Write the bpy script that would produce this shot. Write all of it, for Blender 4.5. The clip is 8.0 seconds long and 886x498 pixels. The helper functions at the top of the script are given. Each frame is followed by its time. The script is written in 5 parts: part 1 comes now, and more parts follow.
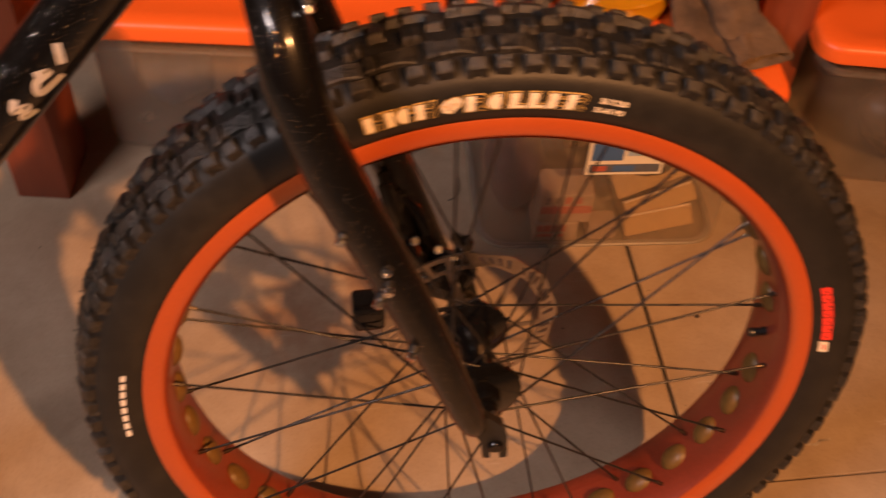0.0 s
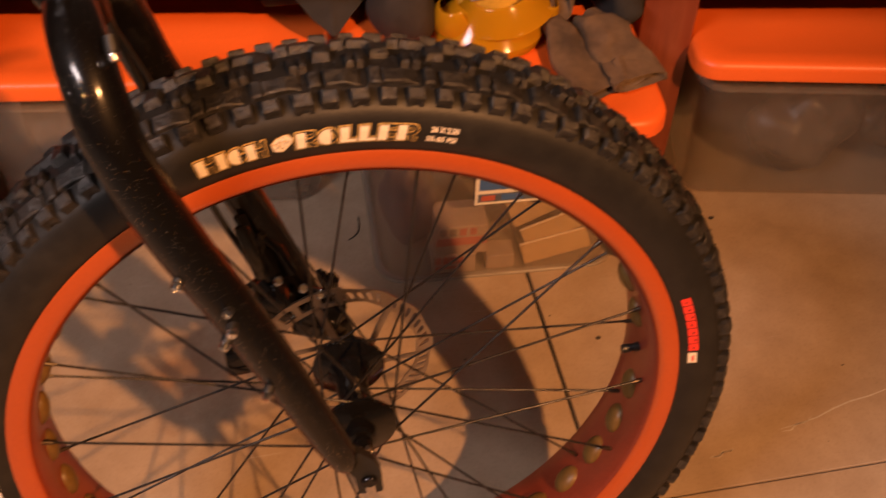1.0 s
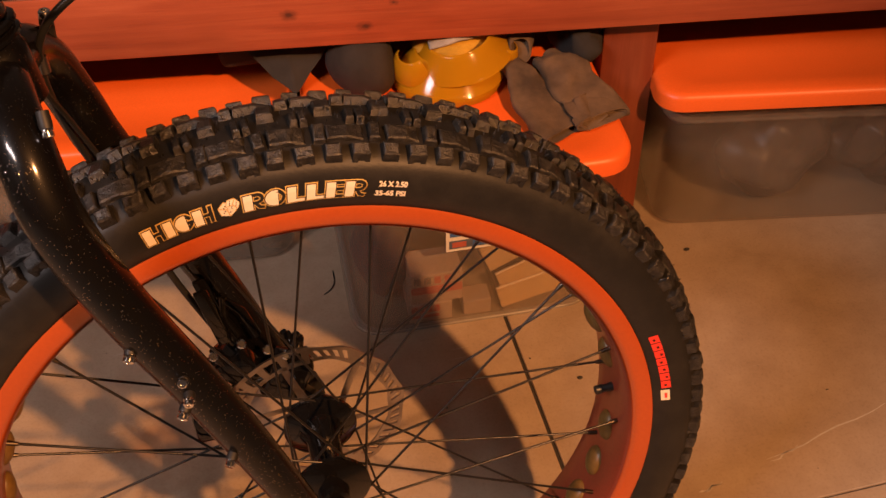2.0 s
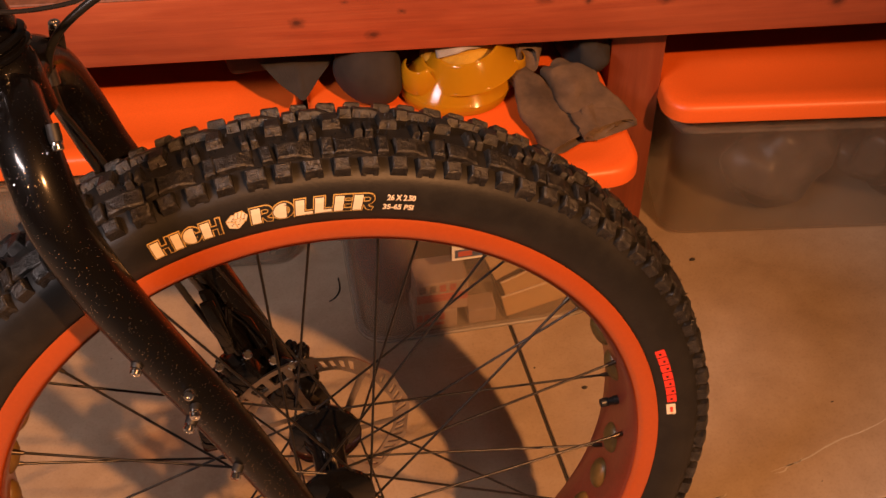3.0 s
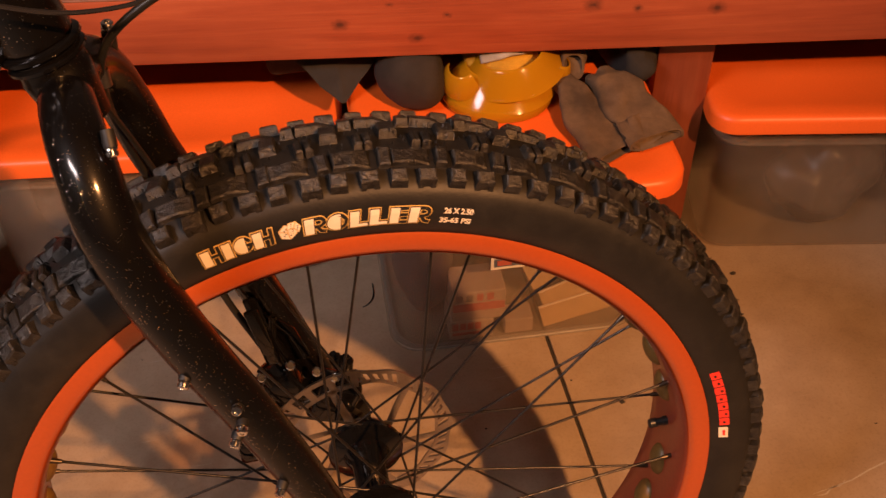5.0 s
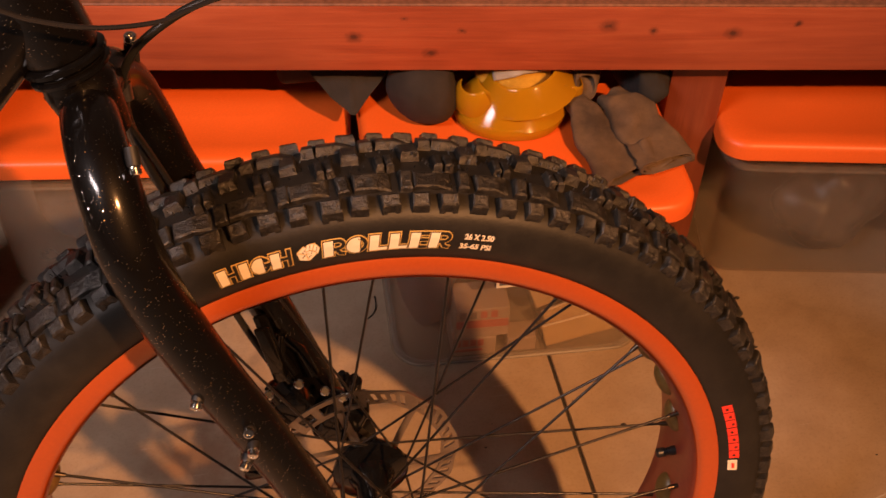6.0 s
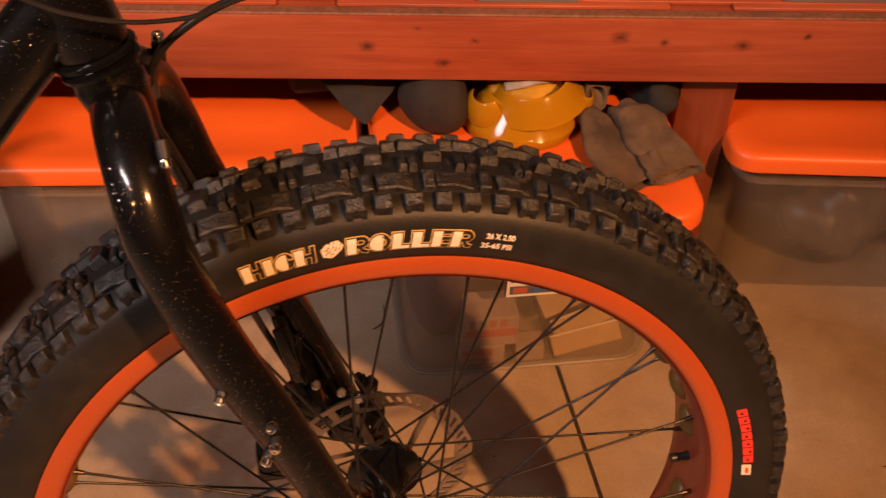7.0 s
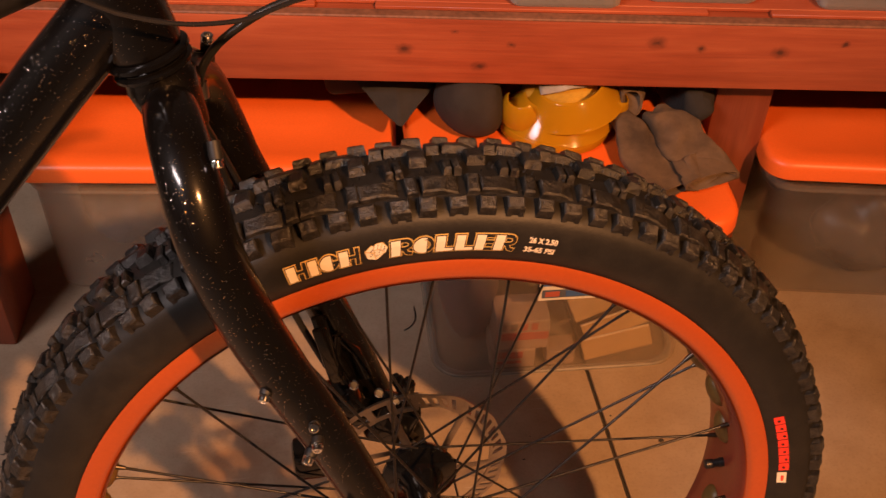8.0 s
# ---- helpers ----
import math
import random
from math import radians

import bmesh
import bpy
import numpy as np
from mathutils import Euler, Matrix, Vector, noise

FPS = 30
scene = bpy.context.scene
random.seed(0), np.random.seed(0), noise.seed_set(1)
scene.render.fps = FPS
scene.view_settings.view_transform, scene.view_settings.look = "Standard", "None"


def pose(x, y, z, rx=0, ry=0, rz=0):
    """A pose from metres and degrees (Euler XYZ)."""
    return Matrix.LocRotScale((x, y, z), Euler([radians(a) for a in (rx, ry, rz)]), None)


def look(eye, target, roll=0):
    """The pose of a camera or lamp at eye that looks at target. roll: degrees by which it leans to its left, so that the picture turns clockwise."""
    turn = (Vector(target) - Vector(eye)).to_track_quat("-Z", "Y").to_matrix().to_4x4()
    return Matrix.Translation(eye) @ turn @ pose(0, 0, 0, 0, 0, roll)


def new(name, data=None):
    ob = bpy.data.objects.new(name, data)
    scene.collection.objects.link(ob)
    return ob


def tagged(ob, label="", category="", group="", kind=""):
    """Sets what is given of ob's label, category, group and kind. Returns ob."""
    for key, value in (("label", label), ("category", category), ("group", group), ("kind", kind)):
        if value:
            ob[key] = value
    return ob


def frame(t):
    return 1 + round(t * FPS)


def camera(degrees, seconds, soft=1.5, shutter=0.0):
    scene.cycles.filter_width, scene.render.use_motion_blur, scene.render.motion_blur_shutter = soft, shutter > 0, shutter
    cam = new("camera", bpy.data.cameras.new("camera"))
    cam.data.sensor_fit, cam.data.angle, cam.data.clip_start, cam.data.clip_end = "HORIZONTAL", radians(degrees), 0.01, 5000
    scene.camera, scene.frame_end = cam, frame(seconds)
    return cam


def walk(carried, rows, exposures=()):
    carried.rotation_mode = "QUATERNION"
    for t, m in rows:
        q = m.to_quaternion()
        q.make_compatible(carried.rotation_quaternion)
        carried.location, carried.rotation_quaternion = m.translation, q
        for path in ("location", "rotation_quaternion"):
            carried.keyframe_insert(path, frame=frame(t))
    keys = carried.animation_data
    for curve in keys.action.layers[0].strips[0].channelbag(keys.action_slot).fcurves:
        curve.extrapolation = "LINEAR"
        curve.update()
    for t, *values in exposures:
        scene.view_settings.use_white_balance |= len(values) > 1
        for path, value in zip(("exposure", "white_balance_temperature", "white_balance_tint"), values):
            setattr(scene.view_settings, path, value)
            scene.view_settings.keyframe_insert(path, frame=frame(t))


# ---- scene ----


# ---- camera and its walk ----
cam = camera(43.18, 8.0, soft=1.45, shutter=0.85)
PATH = [
    (0, (-0.1358, -0.5507, 1.1554), (-0.0240, 0.0879, 0.3941), 4.01),
    (0.5, (-0.0885, -0.5693, 1.1585), (0.0445, 0.0816, 0.4111), 1.69),
    (1, (-0.0550, -0.5707, 1.1575), (0.0949, 0.0893, 0.4214), 2.18),
    (1.5, (-0.0257, -0.5645, 1.1596), (0.1452, 0.1107, 0.4420), 1.06),
    (1.7, (-0.0240, -0.5679, 1.1569), (0.1397, 0.1144, 0.4443), -0.79),
    (2.8, (-0.0257, -0.5631, 1.1604), (0.1290, 0.1264, 0.4529), -1.35),
    (3, (-0.0255, -0.5608, 1.1626), (0.1310, 0.1277, 0.4544), -0.89),
    (3.5, (-0.0362, -0.5457, 1.1580), (0.1235, 0.1459, 0.4536), 0.01),
    (4, (-0.0384, -0.5363, 1.1573), (0.1135, 0.1573, 0.4531), -0.41),
    (4.5, (-0.0400, -0.5336, 1.1503), (0.1053, 0.1595, 0.4442), -0.71),
    (4.7, (-0.0406, -0.5334, 1.1521), (0.1015, 0.1585, 0.4443), -0.62),
    (5.8, (-0.0659, -0.5134, 1.1538), (0.0831, 0.1776, 0.4465), 1.26),
    (6, (-0.0625, -0.5109, 1.1569), (0.0880, 0.1818, 0.4515), 2.04),
    (6.5, (-0.0649, -0.5106, 1.1540), (0.0974, 0.1883, 0.4574), 2.64),
    (7, (-0.0814, -0.5222, 1.1507), (0.0738, 0.1825, 0.4584), 2.62),
    (7.5, (-0.0905, -0.5208, 1.1560), (0.0554, 0.1857, 0.4634), 2.87),
    (8, (-0.0966, -0.5226, 1.1543), (0.0402, 0.1864, 0.4625), 2.46),
]
walk(cam, [(t, look(eye, target, roll)) for t, eye, target, roll in PATH],
     exposures=[(0.0, 0.0), (8.0, 0.0)])

# ---- world and lights ----
world = bpy.data.worlds.new("world")
scene.world = world
world.use_nodes = True
world.node_tree.nodes["Background"].inputs[0].default_value = (0.55, 0.65, 0.8, 1)
world.node_tree.nodes["Background"].inputs[1].default_value = 0.01


def lamp(name, kind, place, energy, colour, target=None, **extra):
    data = bpy.data.lights.new(name, kind)
    data.energy, data.color = energy, colour
    ob = new(name, data)
    ob.matrix_world = look(place, target) if target else Matrix.Translation(place)
    return data


# warm bulb under the ceiling
bulb = lamp("shop_lamp", "SPOT", (1.34, -2.70, 3.38), 1185, (1.0, 0.415, 0.142), (-0.12, 0.17, 0.15))
bulb.shadow_soft_size, bulb.spot_size, bulb.spot_blend = 0.05, radians(33), 1.0
# cool tube lamp further along the ceiling
tube_lamp = lamp("tube_lamp", "AREA", (-1.75, -1.0, 2.5), 54, (1.0, 0.80, 0.77), (-0.3, 0.2, 0.3))
tube_lamp.shape, tube_lamp.size, tube_lamp.size_y = "RECTANGLE", 0.9, 0.3

# ---- helpers for building ----
BENCH = Matrix.Translation((0.06, 0.581, 0)) @ Matrix.Rotation(math.atan2(-0.1523, 0.9883), 4, "Z")
# local frame of the leaning bicycle: origin at the front axle, x forward, y along the axle
BIKE = Matrix(((0.99951, 0.00492, -0.03107, 0), (0, 0.98767, 0.15655, 0),
               (0.03146, -0.15647, 0.98718, 0.3371), (0, 0, 0, 1)))


def finish(name, bm, material, smooth=40):
    mesh = bpy.data.meshes.new(name)
    bmesh.ops.recalc_face_normals(bm, faces=bm.faces)
    bm.to_mesh(mesh)
    bm.free()
    if smooth:
        mesh.polygons.foreach_set("use_smooth", [True] * len(mesh.polygons))
        mesh.set_sharp_from_angle(angle=radians(smooth))
    for m in material if isinstance(material, (list, tuple)) else [material]:
        mesh.materials.append(m)
    return mesh


def part(name, bm, material, parent, label="", smooth=40, m=None):
    """One mesh object under a thing or a part."""
    ob = new(name, finish(name, bm, material, smooth))
    ob.parent = parent
    if m is not None:
        ob.matrix_basis = m
    if label:
        tagged(ob, label)
    return ob


def thing(name, label, category, m=None, group="", kind=""):
    ob = new(name)
    ob.empty_display_size = 0.05
    if m is not None:
        ob.matrix_basis = m
    return tagged(ob, label, category, group, kind)


def piece(name, mesh, parent, m):
    ob = new(name, mesh)
    ob.parent = parent
    ob.matrix_basis = m
    return ob


def box(lo, hi, bevel=0.0, seg=2, bm=None, m=None):
    bm2 = bmesh.new()
    c = [(a + b) / 2 for a, b in zip(lo, hi)]
    s = [abs(b - a) for a, b in zip(lo, hi)]
    bmesh.ops.create_cube(bm2, size=1, matrix=Matrix.Translation(c) @ Matrix.Diagonal((*s, 1)))
    if bevel:
        bmesh.ops.bevel(bm2, geom=bm2.edges[:], offset=bevel, segments=seg, affect="EDGES", profile=0.5)
    if m is not None:
        bm2.transform(m)
    return merge(bm, bm2)


def merge(bm, other):
    if bm is None:
        return other
    tmp = bpy.data.meshes.new("tmp")
    other.to_mesh(tmp)
    other.free()
    bm.from_mesh(tmp)
    bpy.data.meshes.remove(tmp)
    return bm


def lathe(profile, seg=96, axis="Y", closed=False, bm=None, m=None, a0=0.0, a1=360.0):
    """Turn (along, radius) points round an axis."""
    bm2 = bmesh.new()
    full = abs(a1 - a0) >= 359.9
    n = seg if full else seg + 1
    rings = []
    for i in range(n):
        a = radians(a0 + (a1 - a0) * i / seg)
        c, s = math.cos(a), math.sin(a)
        ring = []
        for h, r in profile:
            p = {"Y": (r * c, h, r * s), "Z": (r * c, r * s, h), "X": (h, r * c, r * s)}[axis]
            ring.append(bm2.verts.new(p))
        rings.append(ring)
    k = len(profile)
    for i in range(seg):
        r0, r1 = rings[i], rings[(i + 1) % n]
        for j in range(k if closed else k - 1):
            bm2.faces.new((r0[j], r0[(j + 1) % k], r1[(j + 1) % k], r1[j]))
    bmesh.ops.remove_doubles(bm2, verts=bm2.verts, dist=1e-6)
    if m is not None:
        bm2.transform(m)
    return merge(bm, bm2)


def smooth_path(points, n=8):
    """Catmull-Rom through points of any length."""
    pts = [np.array(p, float) for p in points]
    pts = [2 * pts[0] - pts[1]] + pts + [2 * pts[-1] - pts[-2]]
    out = []
    for i in range(1, len(pts) - 2):
        for k in range(n):
            t = k / n
            a, b, c, d = pts[i - 1:i + 3]
            out.append(0.5 * (2 * b + (c - a) * t + (2 * a - 5 * b + 4 * c - d) * t ** 2 + (3 * b - a - 3 * c + d) * t ** 3))
    out.append(pts[-2])
    return out


def tube(points, seg=16, bm=None, caps=True):
    """A tube through rows of x, y, z, radius."""
    bm2 = bmesh.new()
    rings = []
    prev = None
    for i, p in enumerate(points):
        a = Vector(points[max(i - 1, 0)][:3])
        b = Vector(points[min(i + 1, len(points) - 1)][:3])
        d = (b - a).normalized()
        if prev is None:
            x = d.orthogonal().normalized()
        else:
            x = (prev - d * prev.dot(d)).normalized()
        prev = x
        y = d.cross(x)
        c = Vector(p[:3])
        rings.append([bm2.verts.new(c + (x * math.cos(2 * math.pi * k / seg) + y * math.sin(2 * math.pi * k / seg)) * p[3]) for k in range(seg)])
    for r0, r1 in zip(rings, rings[1:]):
        for k in range(seg):
            bm2.faces.new((r0[k], r0[(k + 1) % seg], r1[(k + 1) % seg], r1[k]))
    if caps:
        bm2.faces.new(rings[0])
        bm2.faces.new(rings[-1][::-1])
    return merge(bm, bm2)


def rod(a, b, r, seg=8, bm=None, r2=None):
    return tube([(*a, r), (*b, r if r2 is None else r2)], seg, bm)


# ---- materials ----
def nodes_of(name):
    mat = bpy.data.materials.new(name)
    mat.use_nodes = True
    nt = mat.node_tree
    return mat, nt, nt.nodes["Principled BSDF"]


def node(nt, kind, **values):
    n = nt.nodes.new(kind)
    for k, v in values.items():
        if isinstance(v, (int, float, tuple)) and k in n.inputs:
            n.inputs[k].default_value = v
    return n


def noise_tex(nt, coords, scale, detail=4.0, rough=0.55, stretch=None, distortion=0.0):
    tex = nt.nodes.new("ShaderNodeTexNoise")
    tex.inputs["Scale"].default_value = scale
    tex.inputs["Detail"].default_value = detail
    tex.inputs["Roughness"].default_value = rough
    tex.inputs["Distortion"].default_value = distortion
    if stretch:
        mp = nt.nodes.new("ShaderNodeMapping")
        mp.inputs["Scale"].default_value = stretch
        nt.links.new(coords, mp.inputs["Vector"])
        coords = mp.outputs["Vector"]
    nt.links.new(coords, tex.inputs["Vector"])
    return tex.outputs["Fac"]


def ramp(nt, fac, stops):
    r = nt.nodes.new("ShaderNodeValToRGB")
    el = r.color_ramp.elements
    while len(el) < len(stops):
        el.new(0.5)
    for e, (p, c) in zip(el, stops):
        e.position, e.color = p, (*c, 1) if len(c) == 3 else c
    nt.links.new(fac, r.inputs["Fac"])
    return r.outputs["Color"]


def mix(nt, fac, a, b, mode="MIX"):
    m = nt.nodes.new("ShaderNodeMix")
    m.data_type, m.blend_type = "RGBA", mode
    for sock, v in ((m.inputs[0], fac), (m.inputs[6], a), (m.inputs[7], b)):
        if isinstance(v, (int, float)):
            sock.default_value = v
        elif isinstance(v, tuple):
            sock.default_value = (*v, 1)
        else:
            nt.links.new(v, sock)
    return m.outputs[2]


def maths(nt, op, a, b=0.0, c=None):
    m = nt.nodes.new("ShaderNodeMath")
    m.operation = op
    for sock, v in zip(m.inputs, (a, b) if c is None else (a, b, c)):
        if isinstance(v, (int, float)):
            sock.default_value = v
        else:
            nt.links.new(v, sock)
    return m.outputs[0]


def bump(nt, bsdf, height, strength=0.3, distance=0.002):
    b = nt.nodes.new("ShaderNodeBump")
    b.inputs["Strength"].default_value = strength
    b.inputs["Distance"].default_value = distance
    nt.links.new(height, b.inputs["Height"])
    nt.links.new(b.outputs["Normal"], bsdf.inputs["Normal"])


def obj_coords(nt):
    return nt.nodes.new("ShaderNodeTexCoord").outputs["Object"]


def simple(name, colour, rough=0.5, metal=0.0, grain=200.0, vary=0.25, relief=0.15, coat=0.0, big=12.0):
    """A plain material with fine grain and broad unevenness."""
    mat, nt, b = nodes_of(name)
    co = obj_coords(nt)
    n1 = noise_tex(nt, co, grain, 3.0)
    n2 = noise_tex(nt, co, big, 4.0)
    f = maths(nt, "ADD", maths(nt, "MULTIPLY", n1, 0.5), maths(nt, "MULTIPLY", n2, 0.5))
    lo = tuple(c * (1 - vary) for c in colour)
    hi = tuple(min(1, c * (1 + vary)) for c in colour)
    nt.links.new(ramp(nt, f, [(0.3, lo), (0.7, hi)]), b.inputs["Base Color"])
    b.inputs["Metallic"].default_value = metal
    nt.links.new(maths(nt, "MULTIPLY_ADD", n2, 0.3 * rough, rough * 0.85), b.inputs["Roughness"])
    b.inputs["Coat Weight"].default_value = coat
    b.inputs["Coat Roughness"].default_value = 0.08
    if relief:
        bump(nt, b, n1, relief, 0.0006)
    return mat


def concrete():
    mat, nt, b = nodes_of("concrete")
    co = obj_coords(nt)
    fine = noise_tex(nt, co, 260, 4.0, 0.7)
    mid = noise_tex(nt, co, 18, 6.0, 0.65)
    wide = noise_tex(nt, co, 2.3, 5.0, 0.6, distortion=0.6)
    col = ramp(nt, wide, [(0.3, (0.345, 0.265, 0.185)), (0.52, (0.395, 0.310, 0.222)), (0.75, (0.435, 0.350, 0.262))])
    col = mix(nt, 0.5, col, ramp(nt, mid, [(0.3, (0.62, 0.58, 0.54)), (0.65, (1, 1, 1))]), "MULTIPLY")
    col = mix(nt, 0.6, col, ramp(nt, fine, [(0.28, (0.7, 0.68, 0.65)), (0.5, (1, 1, 1))]), "MULTIPLY")
    stain = noise_tex(nt, co, 7.0, 3.0, 0.5, distortion=1.2)
    col = mix(nt, maths(nt, "MULTIPLY", ramp(nt, stain, [(0.62, (0, 0, 0)), (0.74, (1, 1, 1))]), 0.28), col, (0.20, 0.14, 0.095))
    for sx, sy, sr in ((-0.167, 0.312, 0.09), (-0.077, 0.372, 0.05)):
        v = nt.nodes.new("ShaderNodeVectorMath")
        v.operation = "DISTANCE"
        nt.links.new(co, v.inputs[0])
        v.inputs[1].default_value = (sx, sy, 0.0)
        d = maths(nt, "ADD", maths(nt, "DIVIDE", v.outputs["Value"], sr), maths(nt, "MULTIPLY_ADD", mid, 2.2, -1.1))
        col = mix(nt, maths(nt, "MULTIPLY", ramp(nt, d, [(0.25, (1, 1, 1)), (0.95, (0, 0, 0))]), 0.55), col, (0.20, 0.095, 0.045))
    scratch = noise_tex(nt, co, 30, 2.0, 0.5, stretch=(0.25, 6.0, 1.0))
    col = mix(nt, maths(nt, "MULTIPLY", ramp(nt, scratch, [(0.72, (0, 0, 0)), (0.76, (1, 1, 1))]), 0.35), col, (0.6, 0.57, 0.52))
    nt.links.new(col, b.inputs["Base Color"])
    nt.links.new(maths(nt, "MULTIPLY_ADD", mid, 0.3, 0.42), b.inputs["Roughness"])
    bump(nt, b, maths(nt, "ADD", fine, maths(nt, "MULTIPLY", mid, 0.6)), 0.25, 0.001)
    return mat


def stained_wood(name, knots=(), tone=1.0, upright=False):
    """Red-stained softwood with the grain along the local x axis, or along z."""
    mat, nt, b = nodes_of(name)
    co = obj_coords(nt)
    info = nt.nodes.new("ShaderNodeObjectInfo").outputs["Random"]
    vec = nt.nodes.new("ShaderNodeVectorMath")
    vec.operation = "MULTIPLY_ADD"
    nt.links.new(co, vec.inputs[0])
    vec.inputs[1].default_value = (1, 1, 1)
    comb = nt.nodes.new("ShaderNodeCombineXYZ")
    nt.links.new(maths(nt, "MULTIPLY", info, 7.0), comb.inputs[1])
    nt.links.new(comb.outputs[0], vec.inputs[2])
    co2 = vec.outputs[0]
    grain = noise_tex(nt, co2, 60, 5.0, 0.6, stretch=(1.0, 1.0, 0.05) if upright else (0.05, 1.0, 1.0), distortion=0.8)
    fibre = noise_tex(nt, co2, 420, 3.0, 0.7, stretch=(1.0, 1.0, 0.03) if upright else (0.03, 1.0, 1.0))
    blot = noise_tex(nt, co2, 9, 4.0, 0.6, stretch=(1.0, 1.0, 0.4) if upright else (0.4, 1.0, 1.0))
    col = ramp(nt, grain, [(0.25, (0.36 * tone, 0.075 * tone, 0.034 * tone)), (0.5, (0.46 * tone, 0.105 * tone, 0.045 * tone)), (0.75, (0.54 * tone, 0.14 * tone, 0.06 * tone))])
    col = mix(nt, 0.3, col, ramp(nt, fibre, [(0.3, (0.65, 0.6, 0.58)), (0.6, (1, 1, 1))]), "MULTIPLY")
    col = mix(nt, 0.75, col, ramp(nt, blot, [(0.3, (0.62, 0.55, 0.5)), (0.62, (1, 1, 1))]), "MULTIPLY")
    for kx, kz, kr in knots:
        v = nt.nodes.new("ShaderNodeVectorMath")
        v.operation = "DISTANCE"
        mp = nt.nodes.new("ShaderNodeMapping")
        mp.inputs["Scale"].default_value = (0.75, 0.0, 1.0)
        nt.links.new(co, mp.inputs["Vector"])
        nt.links.new(mp.outputs[0], v.inputs[0])
        v.inputs[1].default_value = (kx * 0.75, 0.0, kz)
        d = maths(nt, "ADD", v.outputs["Value"], maths(nt, "MULTIPLY_ADD", noise_tex(nt, co, 130, 3.0), 0.008, -0.004))
        mask = ramp(nt, maths(nt, "DIVIDE", d, kr), [(0.15, (0.95, 0.95, 0.95)), (0.42, (0.5, 0.5, 0.5)), (0.9, (0, 0, 0))])
        col = mix(nt, mask, col, (0.075, 0.022, 0.014))
    nt.links.new(col, b.inputs["Base Color"])
    nt.links.new(maths(nt, "MULTIPLY_ADD", grain, 0.25, 0.33), b.inputs["Roughness"])
    bump(nt, b, maths(nt, "ADD", fibre, grain), 0.25, 0.0012)
    return mat


def sparkle_paint():
    """Black gloss paint with metal flakes."""
    mat, nt, b = nodes_of("sparkle_paint")
    co = obj_coords(nt)
    vor = nt.nodes.new("ShaderNodeTexVoronoi")
    vor.inputs["Scale"].default_value = 1250
    nt.links.new(co, vor.inputs["Vector"])
    sep = nt.nodes.new("ShaderNodeSeparateColor")
    nt.links.new(vor.outputs["Color"], sep.inputs[0])
    core = maths(nt, "LESS_THAN", vor.outputs["Distance"], 0.34)
    flake = maths(nt, "MULTIPLY", maths(nt, "GREATER_THAN", sep.outputs[0], 0.935), core)
    col = mix(nt, flake, (0.0026, 0.0021, 0.0019), mix(nt, sep.outputs[1], (0.95, 0.7, 0.42), (0.85, 0.9, 1.0)))
    nt.links.new(col, b.inputs["Base Color"])
    nt.links.new(flake, b.inputs["Metallic"])
    nt.links.new(maths(nt, "MULTIPLY_ADD", flake, -0.2, 0.45), b.inputs["Roughness"])
    b.inputs["Coat Weight"].default_value = 0.75
    b.inputs["Specular IOR Level"].default_value = 0.1
    b.inputs["Coat Roughness"].default_value = 0.14
    geo = nt.nodes.new("ShaderNodeNewGeometry")
    sub = nt.nodes.new("ShaderNodeVectorMath")
    sub.operation = "MULTIPLY_ADD"
    nt.links.new(vor.outputs["Color"], sub.inputs[0])
    sub.inputs[1].default_value = (0.8, 0.8, 0.8)
    sub.inputs[2].default_value = (-0.4, -0.4, -0.4)
    sc = nt.nodes.new("ShaderNodeVectorMath")
    sc.operation = "SCALE"
    nt.links.new(sub.outputs[0], sc.inputs[0])
    nt.links.new(flake, sc.inputs["Scale"])
    add = nt.nodes.new("ShaderNodeVectorMath")
    add.operation = "ADD"
    nt.links.new(geo.outputs["Normal"], add.inputs[0])
    nt.links.new(sc.outputs[0], add.inputs[1])
    nrm = nt.nodes.new("ShaderNodeVectorMath")
    nrm.operation = "NORMALIZE"
    nt.links.new(add.outputs[0], nrm.inputs[0])
    nt.links.new(nrm.outputs[0], b.inputs["Normal"])
    return mat


